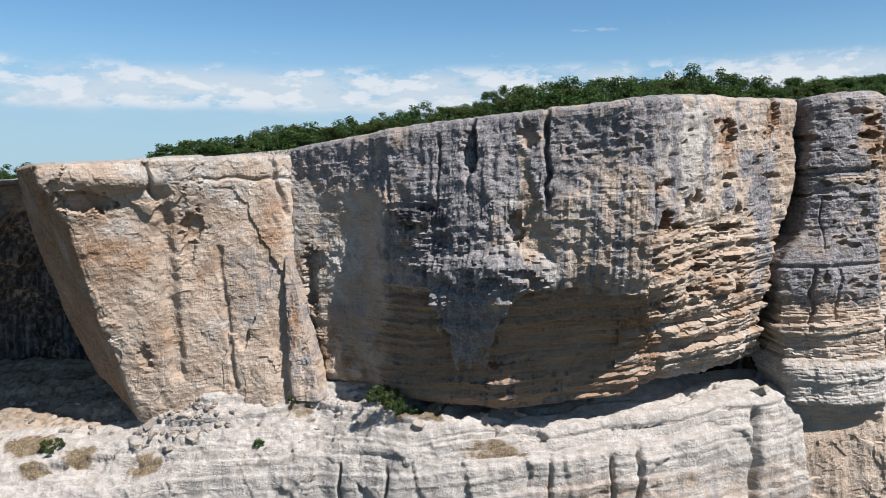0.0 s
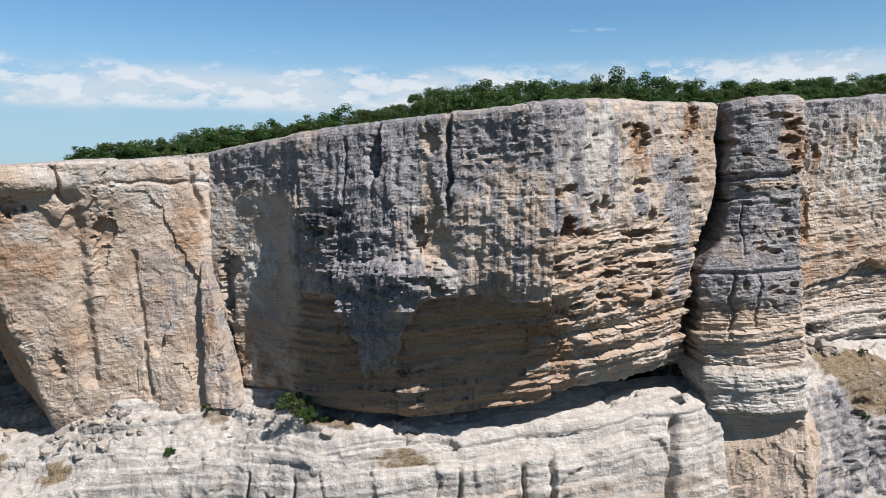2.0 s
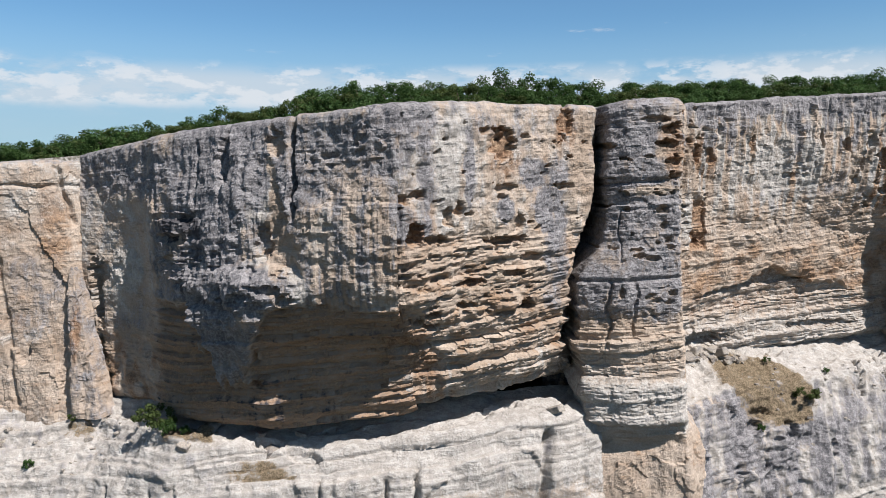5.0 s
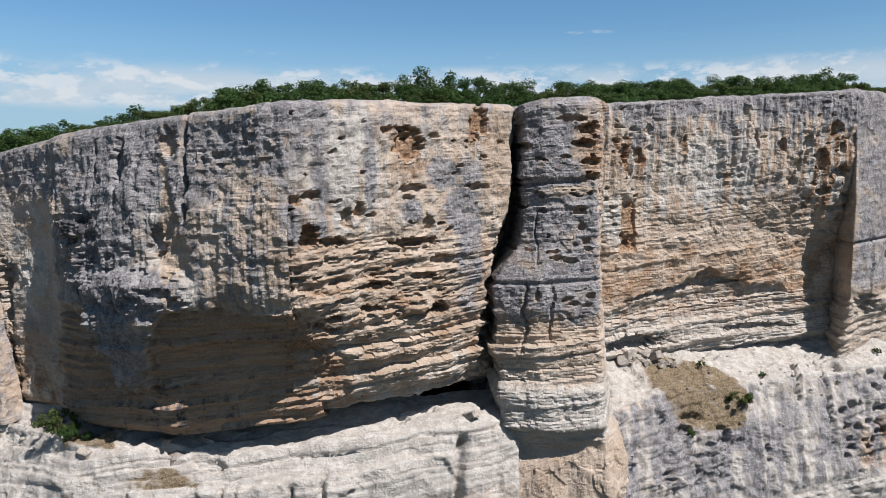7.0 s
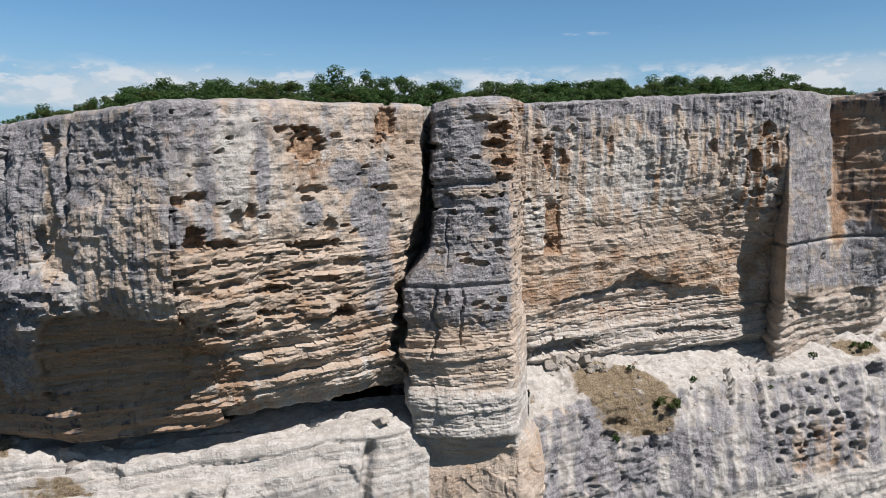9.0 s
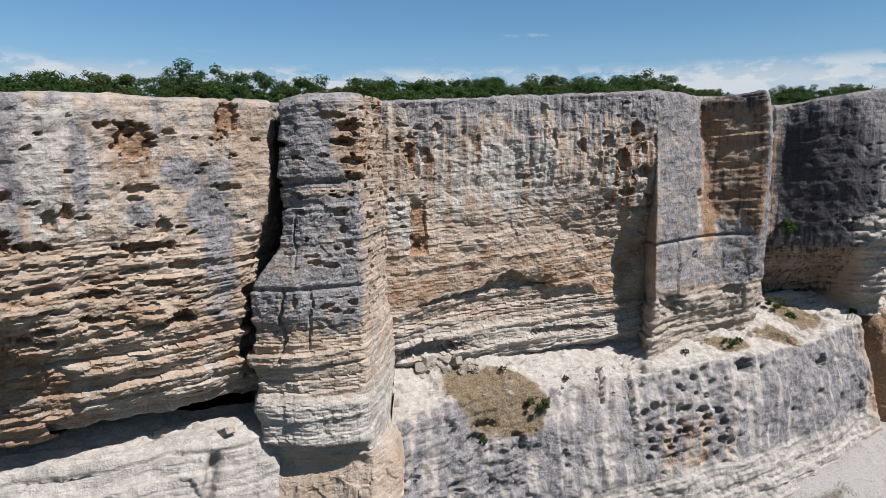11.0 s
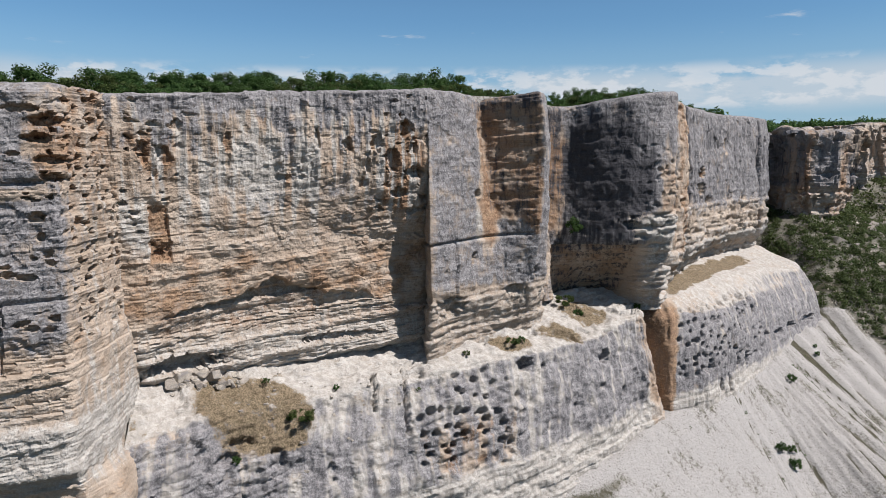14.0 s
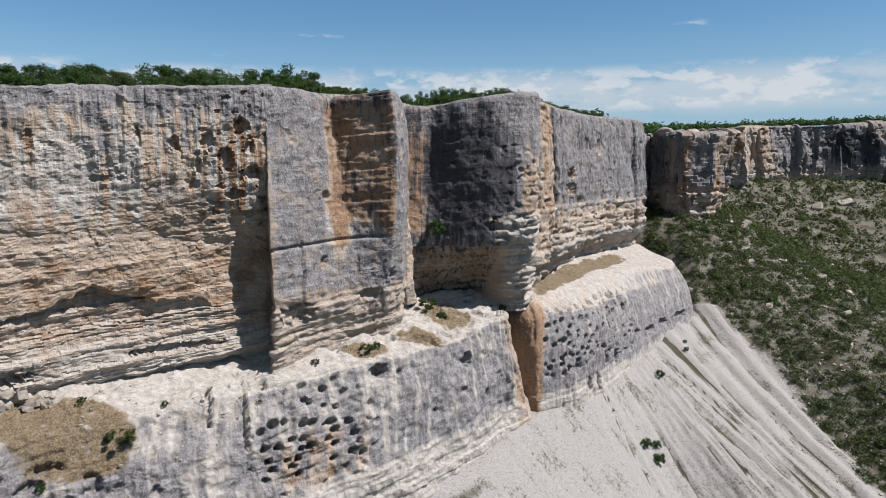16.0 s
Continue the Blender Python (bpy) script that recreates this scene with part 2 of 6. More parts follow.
    soil = range_node(nt, math_node(nt, "ADD", so.outputs["Fac"], math_node(nt, "MULTIPLY", jit, 0.7)), 0.3, 0.65)
    base = mix_node(nt, soil, base, mix_node(nt, range_node(nt, fine, 0.35, 0.65), (0.091, 0.072, 0.042), (0.212, 0.162, 0.110)))
    base = mix_node(nt, math_node(nt, "SUBTRACT", 1.0, math_node(nt, "MULTIPLY", whi, 0.6)), base, mix_node(nt, 1.0, base, range_node(nt, fine, 0.3, 0.7, 0.84, 1.12), "MULTIPLY"))
    base = mix_node(nt, patch, base, mix_node(nt, 1.0, base, range_node(nt, lam2, 0.52, 0.66, 1.04, 0.82), "MULTIPLY"))
    nt.links.new(base, bsdf.inputs["Base Color"])
    bsdf.inputs["Roughness"].default_value = 0.92
    bsdf.inputs["Specular IOR Level"].default_value = 0.2
    hgt = math_node(nt, "ADD", math_node(nt, "MULTIPLY", math_node(nt, "ADD", math_node(nt, "MULTIPLY", lam, 0.6), math_node(nt, "MULTIPLY", lam2, 0.22)), patch), math_node(nt, "ADD", math_node(nt, "MULTIPLY", mid, 1.0), math_node(nt, "MULTIPLY", fine, 0.34)))
    bmp = nt.nodes.new("ShaderNodeBump")
    bmp.inputs["Strength"].default_value, bmp.inputs["Distance"].default_value = 0.9, 0.22
    nt.links.new(hgt, bmp.inputs["Height"])
    nt.links.new(bmp.outputs[0], bsdf.inputs["Normal"])
    return m


def ground_material():
    """Slopes: tone red = pale marl scree, green = dry grass, blue = dark rills, alpha = bare soil."""
    m, nt, bsdf = nodes_of("slope_ground")
    at = nt.nodes.new("ShaderNodeAttribute")
    at.attribute_name = "tone"
    sep = nt.nodes.new("ShaderNodeSeparateColor")
    nt.links.new(at.outputs["Color"], sep.inputs[0])
    co = nt.nodes.new("ShaderNodeTexCoord").outputs["Object"]
    mid, fine = noise_node(nt, co, 0.35, 6.0, 0.62), noise_node(nt, co, 2.2, 6.0, 0.68)
    j = math_node(nt, "MULTIPLY", math_node(nt, "SUBTRACT", math_node(nt, "ADD", math_node(nt, "MULTIPLY", mid, 0.4), math_node(nt, "MULTIPLY", fine, 0.6)), 0.5), 1.7)
    base = mix_node(nt, range_node(nt, fine, 0.35, 0.65), (0.073, 0.069, 0.051), (0.219, 0.204, 0.175))
    base = mix_node(nt, range_node(nt, math_node(nt, "ADD", sep.outputs["Red"], j), 0.3, 0.7), base, mix_node(nt, fine, (0.225, 0.214, 0.203), (0.40, 0.382, 0.367)))
    base = mix_node(nt, range_node(nt, math_node(nt, "ADD", sep.outputs["Green"], j), 0.3, 0.7), base, mix_node(nt, fine, (0.031, 0.031, 0.018), (0.080, 0.073, 0.047)))
    base = mix_node(nt, range_node(nt, math_node(nt, "ADD", sep.outputs["Blue"], j), 0.3, 0.75), base, (0.095, 0.084, 0.062))
    speck = noise_node(nt, co, 3.2, 4.0, 0.7)
    base = mix_node(nt, range_node(nt, speck, 0.55, 0.66, 0.0, 0.75), base, (0.088, 0.080, 0.062))
    nt.links.new(base, bsdf.inputs["Base Color"])
    bsdf.inputs["Roughness"].default_value, bsdf.inputs["Specular IOR Level"].default_value = 0.95, 0.15
    bmp = nt.nodes.new("ShaderNodeBump")
    bmp.inputs["Strength"].default_value, bmp.inputs["Distance"].default_value = 0.9, 0.5
    nt.links.new(math_node(nt, "ADD", mid, math_node(nt, "MULTIPLY", fine, 0.7)), bmp.inputs["Height"])
    nt.links.new(bmp.outputs[0], bsdf.inputs["Normal"])
    return m


def leaf_material(name, dark, light):
    m, nt, bsdf = nodes_of(name)
    geo = nt.nodes.new("ShaderNodeNewGeometry")
    info = nt.nodes.new("ShaderNodeObjectInfo")
    col = mix_node(nt, geo.outputs["Random Per Island"], dark, light)
    col = mix_node(nt, range_node(nt, info.outputs["Random"], 0.0, 1.0, 0.0, 0.5), col, (dark[0] * 1.5, dark[1] * 1.15, dark[2]))
    nt.links.new(col, bsdf.inputs["Base Color"])
    bsdf.inputs["Roughness"].default_value, bsdf.inputs["Specular IOR Level"].default_value = 0.75, 0.2
    through_light = nt.nodes.new("ShaderNodeBsdfTranslucent")
    blend = nt.nodes.new("ShaderNodeMixShader")
    blend.inputs[0].default_value = 0.42
    target = bsdf.outputs[0].links[0].to_socket
    nt.links.new(col, through_light.inputs["Color"])
    nt.links.new(bsdf.outputs[0], blend.inputs[1])
    nt.links.new(through_light.outputs[0], blend.inputs[2])
    nt.links.new(blend.outputs[0], target)
    return m


def bark_material():
    m, nt, bsdf = nodes_of("bark")
    co = nt.nodes.new("ShaderNodeTexCoord").outputs["Object"]
    f = noise_node(nt, co, 3.0, 5.0, 0.6, (2, 2, 0.4))
    nt.links.new(mix_node(nt, f, (0.06, 0.045, 0.035), (0.17, 0.14, 0.11)), bsdf.inputs["Base Color"])
    bsdf.inputs["Roughness"].default_value = 0.95
    return m


ROCK = rock_material()
GROUND = ground_material()
LEAF = leaf_material("oak_leaves", (0.024, 0.056, 0.016), (0.082, 0.150, 0.044))
LEAF_PALE = leaf_material("shrub_leaves", (0.036, 0.060, 0.018), (0.102, 0.140, 0.046))
LEAF_OLIVE = leaf_material("hillside_leaves", (0.038, 0.056, 0.020), (0.100, 0.132, 0.050))
BARK = bark_material()


# ---- the cliff, block by block ----
def rock(name, label, rows, shape, step=0.18, back=(0.0, 1.0), cap=True, soft_s=0.6, soft_t=0.7, rough=1.0, category="cliff", kind="structure", smooth=False):
    """One body of rock: control rows from foot to rim, left to right; relief and weathering from shape()."""
    rows = [list(r) for r in rows]
    if cap:
        top = rows[-1]
        rows += [[(x + back[0] * k, y + back[1] * k, z + h) for x, y, z in top] for k, h in ((0.8, 0.12), (3.0, 0.2), (5.5, -0.6))]
    g, n, us = skin(rows, step, soft_s, soft_t)
    X, Y, Z = g[..., 0], g[..., 1], g[..., 2]
    S = np.broadcast_to(us[None, :], X.shape)
    d, grey, ochre, dark, white, *soil = shape(X, Y, Z, S, n)
    U = S if abs(rows[0][0][0] - rows[0][-1][0]) < 3 else X
    W = Z + 0.6 * Y * sstep(0.4, 0.8, n[..., 2])
    creased = 1 - np.abs(fbm(X / 1.7, Y / 1.7, Z / 1.1, 4))
    if callable(rough):
        rough = rough(X, Z)
    rough = rough * (1 - 0.6 * sstep(0.5, 0.8, n[..., 2]))
    patch = 0.25 + 0.9 * sstep(-0.15, 0.5, fbm(X / 5, Y / 5, Z / 4, 3))
    d = d + rough * (0.14 * (creased - 0.75) + patch * (0.10 * flakes(U, W, 1.3, 1.0, 201) + 0.06 * flakes(U, W, 0.6, 0.5, 202)) + 0.11 * fbm(X / 0.9, Y / 0.9, Z / 0.8, 3))
    if cap:
        d = d * (1 - 0.6 * sstep(0.1, 0.55, n[..., 2]))
        grey = np.maximum(grey, 0.5 * sstep(0.45, 0.8, n[..., 2]))
    g = g + n * d[..., None]
    tone = np.stack([grey + 0 * X, ochre + 0 * X, dark + 0 * X, white + 0 * X], -1)
    return tagged(new(name, grid_mesh(name, g, ROCK, tone, (soil[0] if soil else 0) + 0 * X, smooth or step > 0.55)), label, category, kind=kind)


def big(X, Y, Z, size, k=0.0, octaves=3):
    return fbm(X / size + k, Y / size, Z / size, octaves)


def ribs(S, Z, width, seed, length=9.0):
    return fbm(S / width, np.full_like(S, seed), Z / length, 4)


def pits(S, Z, ws, wz, seed, keep=0.6, size=0.45):
    """Scattered sharp-edged hollows of uneven outline; 1 inside."""
    f, v, ox, oz = cells((S + 0.5 * ws * fbm(S / ws, Z / wz, Z * 0 + seed, 3)) / ws, (Z + 0.35 * wz * fbm(S / ws, Z / wz, Z * 0 + seed + 9, 3)) / wz, seed, keep)
    r = size * (0.45 + 0.8 * RND[v + 1800])
    return sstep(r, r * 0.72, f)


def round_holes(S, Z, ws, wz, seed, keep, size):
    """Rounded hollows with clean rims, in loose rows; 1 inside."""
    f, v, ox, oz = cells((S + 0.1 * ws * fbm(S / 1.5, Z / 1.5, Z * 0 + seed, 2)) / ws, Z / wz, seed, keep)
    return sstep(size, size * 0.75, f / (0.6 + 0.6 * RND[v + 1800]))


def flakes(S, Z, ws, wz, seed):
    """Broken facets: each cell is a tilted plane with its own offset, -1 to 1."""
    w = 0.45 * fbm(S / ws, Z / wz, Z * 0 + seed, 4)
    f, v, ox, oz = cells(S / ws + w, Z / wz - w, seed)
    return (RND[v + 1800] - 0.5) + 1.6 * (RND[v + 2400] - 0.5) * ox + 1.6 * (RND[v + 3000] - 0.5) * oz


def ledges(X, Z, seed, thin=0.5, thick=1.6, run=6.0, warp=0.5, vary=0.75):
    """Bedding ledges with sharp edges, that swell and die out along the wall, -1 to 1."""
    zz = Z - DIP * X + warp * noise3(X / 8, Z * 0 + seed, Z / 9) + 0.15 * noise3(X / 1.3, Z * 0 + seed, Z / 1.3)
    off, f, i = beds(zz, seed, thin, thick)
    along = noise3(X / run + i * 13.7, i * 5.31 + seed, Z * 0) + 0.45 * noise3(X / (0.25 * run) + i * 3.7, i * 1.31 + seed, Z * 0)
    joint = np.exp(-((1 - np.abs(2 * f - 1)) / 0.16) ** 2) * (0.5 + noise3(X / 3.0, i * 2.2, Z * 0))
    return (1.25 - vary) * off + vary * along - 0.55 * np.clip(joint, 0, 1) + 0.35 * (f - 0.5)


def groove(S, Z, s0, slope, z0, width, z1, z2):
    """A crack along s = s0 + slope * (z - z0), between z1 and z2; 1 in its middle."""
    c = s0 + slope * (Z - z0) + min(0.45, 0.2 + width) * fbm(Z / 2.5, Z * 0 + s0, Z * 0, 2)
    return np.exp(-(np.abs(S - c) / width) ** 3) * sstep(z1 - 0.6, z1 + 0.6, Z) * sstep(z2 + 0.6, z2 - 0.6, Z)


def caves(S, Z, table, seed=1.0):
    """Hollows from rows of (place, height, half width, half height, depth), with ragged rims: the depth, and a mask."""
    d, m = 0 * S, 0 * S
    rag = 0.45 * fbm(S / 0.9, Z / 0.7, Z * 0 + seed, 3)
    for s0, z0, a, b, k in table:
        q = np.hypot((S - s0) / a, (Z - z0) / b) + rag
        w = sstep(1.0, 0.72, q)
        d, m = np.maximum(d, k * w), np.maximum(m, w)
    return d, m


def spot(S, Z, s0, z0, rs, rz, seed=0.0):
    """A stain of uneven outline, 0 to 1."""
    return np.clip(1.35 * bump_at(S, Z, s0, z0, rs, rz) + 0.5 * fbm(S / (0.5 * rs), Z / (0.5 * rz), Z * 0 + seed, 3) * bump_at(S, Z, s0, z0, 1.2 * rs, 1.2 * rz), 0, 1)


def shape_tan_block(X, Y, Z, S, n):
    side = sstep(-0.2, -0.45, n[..., 0]) * sstep(-42, -45, X)
    d = 0.3 * big(X, Y, Z, 8.0) + (1 - 0.7 * side) * (0.5 * flakes(X, Z, 8.0, 14.0, 3) + 0.16 * flakes(X, Z, 3.0, 4.0, 4)) + 0.10 * big(X, Y, Z, 2.0, 3.0, 4)
    d += 0.2 * ribs(X + 0.25 * Z, Z, 3.6, 4.0, 14.0)
    d -= 1.0 * groove(X, Z, -37.2, -0.03, 40, 0.9, 22, 48) + 0.5 * groove(X, Z, -31.0, -0.1, 40, 0.4, 20, 40) + 1.0 * groove(X, Z, -38.2, 0.0, 50, 0.3, 47, 54) + 0.9 * groove(X, Z, -23.4, -0.28, 50, 0.35, 44, 54)
    c, cm = caves(X, Z, ((-33.9, 42.8, 1.5, 2.4, 0.7), (-45.5, 46.4, 3.4, 1.6, 1.1), (-34.6, 39.5, 0.8, 2.4, 0.5), (-40.8, 25.0, 0.9, 2.0, 0.5)), 2.0)
    d += 1.3 * bump_at(X, Z, -43.5, 49.4, 8.0, 2.0) - c
    d -= 0.4 * np.exp(-((Z - 49.2 + 0.5 * fbm(X / 3, X * 0, X * 0, 3)) / 0.25) ** 2) * sstep(-36, -31, X)
    rough_ = big(X, Y, Z, 6.0, 8.0)
    # Left face: fresh brown stone, with part of its shade put into the colour.
    facet = sstep(-0.25, -0.5, n[..., 0]) * sstep(-43, -45, X)
    grey = -0.04 + 0.25 * rough_ + 0.55 * spot(X, Z, -26.8, 34.5, 5.0, 7.0, 1) + 0.45 * sstep(-24.5, -20.5, X) * sstep(42, 30, Z) + 0.35 * sstep(50, 53, Z) + 0.35 * sstep(-52.5, -54.5, X)
    ochre = 0.27 + 0.35 * big(X, Y, Z, 4.0, 2.0) + 0.35 * spot(X, Z, -43.0, 40.5, 6, 6, 2) + 0.4 * spot(X, Z, -24.0, 44.0, 2.5, 7, 3) + 0.2 * cm + 0.5 * facet
    dark = 0.42 * spot(X, Z, -26.6, 34.0, 4.2, 5.0, 4) - 0.25
    white = 0.22 + 0.35 * big(X, Y, Z, 4.0, 5.0) + 0.35 * sstep(44, 50, Z) * sstep(-46, -38, X) - 0.6 * facet - 0.3 * cm
    return d, grey, ochre, dark, white


def shape_grey_wall(X, Y, Z, S, n):
    lay, thin = ledges(X, Z, 11, 0.7, 1.8, 14.0, 0.5, 0.6), ledges(X, Z, 12, 0.22, 0.5, 7.0, 0.4)
    Xn = X + 1.8 * fbm(X / 3, Z / 3, 0 * X + 3, 4)
    Zn = Z + 0.7 * fbm(X / 1.6, Z / 1.6, 0 * X + 5, 4)
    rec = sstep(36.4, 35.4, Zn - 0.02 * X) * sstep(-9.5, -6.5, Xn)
    west = sstep(-6.5, -9.5, Xn)
    panel = west * sstep(50, 46, Zn) * sstep(31, 34, Zn)
    tongue = sstep(0.5, -0.6, np.abs(X - 3.0) - np.interp(Z, (25, 28, 32, 36, 38), (0.6, 2.4, 3.6, 4.8, 5.5)) + 1.4 * fbm(X / 1.3, Z / 3.0, 0 * X + 4, 3)) * sstep(25.4, 28.0, Z + 2.0 * ribs(X, Z, 0.9, 41.0, 30.0))
    nose = spot(X, Z, 6.5, 38.4, 8.5, 2.9, 22)
    scar = sstep(0.6, -0.5, np.abs(X - 8.0 + 0.4 * fbm(Z / 2, 0 * Z, 0 * Z, 3)) - 0.31 * (54.8 - Z) + 0.6 * fbm(X / 1.2, Z / 1.2, 0 * X + 7, 3)) * sstep(39.4, 40.6, Zn)
    black = np.clip(1.2 * bump_at(Xn, Zn, -3.0, 42.6, 4.6, 6.4, 3.0), 0, 1)
    curtain = sstep(11.5, 14.0, Xn) * sstep(52, 45, Zn) * (1 - rec)
    streak = np.clip(0.35 + 1.5 * ribs(X, Z, 0.75, 29.0, 30.0) + 0.5 * ribs(X, Z, 0.25, 30.0, 22.0), 0, 1)
    fan = spot(X, Z, -13.2, 38.4, 3.0, 3.4, 14)
    d = (0.5 - 0.25 * rec) * big(X, Y, Z, 8.0, 1.0) + (1 - 0.8 * panel) * (1 - rec) * (0.16 * flakes(X, Z, 2.8, 3.0, 14) + 0.26 * big(X, Y, Z, 1.8, 2.0, 4) + 0.10 * ribs(X, Z, 0.8, 77.0, 9.0))
    d += rec * (1 - 0.6 * tongue) * (0.65 * lay + 0.3 * thin) + (1 - rec) * (1 - 0.5 * panel) * (0.08 * lay + 0.06 * thin) + black * (0.25 * thin + 0.2 * lay)
    d += curtain * 0.22 * ribs(X, Z, 0.9, 2.0, 22.0) + 0.5 * fan * (0.6 + 0.6 * big(X, Y, Z, 0.9, 3.0)) + 1.2 * tongue * rec + 0.25 * tongue * ribs(X, Z, 0.8, 31.0, 10.0)
    d -= 1.5 * groove(X, Z, 3.5, 0.05, 53, 0.4, 50, 56) + 1.2 * groove(X, Z, 11.5, -0.02, 52, 0.3, 46, 57) + 0.5 * groove(X, Z, -1.0, 0.08, 46, 0.2, 40, 54) + 0.4 * groove(X, Z, -7.0, 0.02, 46, 0.2, 34, 50)
    c, cm = caves(X, Z, ((2.9, 52.4, 0.9, 2.6, 1.2), (7.9, 43.4, 1.1, 2.0, 0.9), (9.5, 54.0, 1.1, 1.6, 0.8), (-18.5, 35.2, 1.2, 5.0, 1.6), (-17.6, 38.0, 1.6, 1.6, 0.9), (-4.0, 43.0, 1.8, 0.8, 0.9), (-2.5, 45.6, 1.2, 0.7, 0.8), (-5.0, 40.6, 1.6, 0.6, 0.7), (8.8, 38.4, 1.6, 0.6, 0.9), (10.4, 37.4, 1.2, 0.5, 0.8), (5.5, 37.6, 1.0, 0.5, 0.7), (6.0, 26.4, 0.9, 0.5, 0.7), (-1.5, 45.0, 0.5, 1.6, 0.6)), 3.0)
    d += 1.0 * bump_at(X, Z, 7.0, 38.2, 8.5, 3.0) - 0.55 * scar - c
    d -= 0.6 * pits(X, Z, 1.9, 0.8, 5, 0.45, 0.38) * np.maximum(bump_at(X, Z, 3, 39.0, 10, 5), 0.6 * bump_at(X, Z, 16, 53, 7, 3))
    top = sstep(52.5, 55.5, Zn - 0.06 * X)
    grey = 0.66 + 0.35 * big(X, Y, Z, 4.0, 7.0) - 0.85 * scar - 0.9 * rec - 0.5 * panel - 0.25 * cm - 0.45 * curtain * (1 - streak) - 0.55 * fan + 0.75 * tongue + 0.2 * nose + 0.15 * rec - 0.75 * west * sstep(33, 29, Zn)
    # The two narrow bumps near the rim paint in the shadow of the notches.
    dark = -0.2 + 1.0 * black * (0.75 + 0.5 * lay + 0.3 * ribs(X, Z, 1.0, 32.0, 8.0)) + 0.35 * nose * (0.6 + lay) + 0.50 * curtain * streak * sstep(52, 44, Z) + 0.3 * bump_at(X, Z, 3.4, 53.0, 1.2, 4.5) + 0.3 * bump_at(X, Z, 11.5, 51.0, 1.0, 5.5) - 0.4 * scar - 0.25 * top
    # Overhang's shade put into the recess and west holes, over darker beds.
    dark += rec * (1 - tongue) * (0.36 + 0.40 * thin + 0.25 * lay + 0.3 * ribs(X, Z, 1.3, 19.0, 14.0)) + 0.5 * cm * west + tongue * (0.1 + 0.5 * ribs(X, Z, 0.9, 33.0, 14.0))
    ochre = 0.05 + 0.55 * scar * (0.5 + big(X, Y, Z, 2.2, 6.0)) + 0.62 * rec * (1 - tongue) + 0.15 * panel + 0.6 * west * sstep(34, 28, Zn) * (0.7 + big(X, Y, Z, 2.0, 8.0)) + 0.4 * curtain * (1 - streak) + 0.3 * cm
    white = 0.16 + 0.35 * big(X, Y, Z, 3.0, 4.0) + 0.9 * spot(X + 0.5 * (Z - 38.3), Z, 12.3, 38.3, 1.5, 3.4, 13) + 0.25 * top + 0.6 * fan + 0.32 * panel + 0.8 * tongue * (0.35 + big(X, Y, Z, 1.5, 9.0)) + 0.5 * spot(X, Z, 7.2, 48.5, 1.8, 4, 15) + 0.35 * nose * np.clip(thin, -0.2, 1) - 0.5 * rec * (1 - tongue) + 0.5 * rec * np.clip(lay - 0.35, 0, 1) + 0.2 * curtain * (1 - streak)
    return d, grey, ochre, dark, white


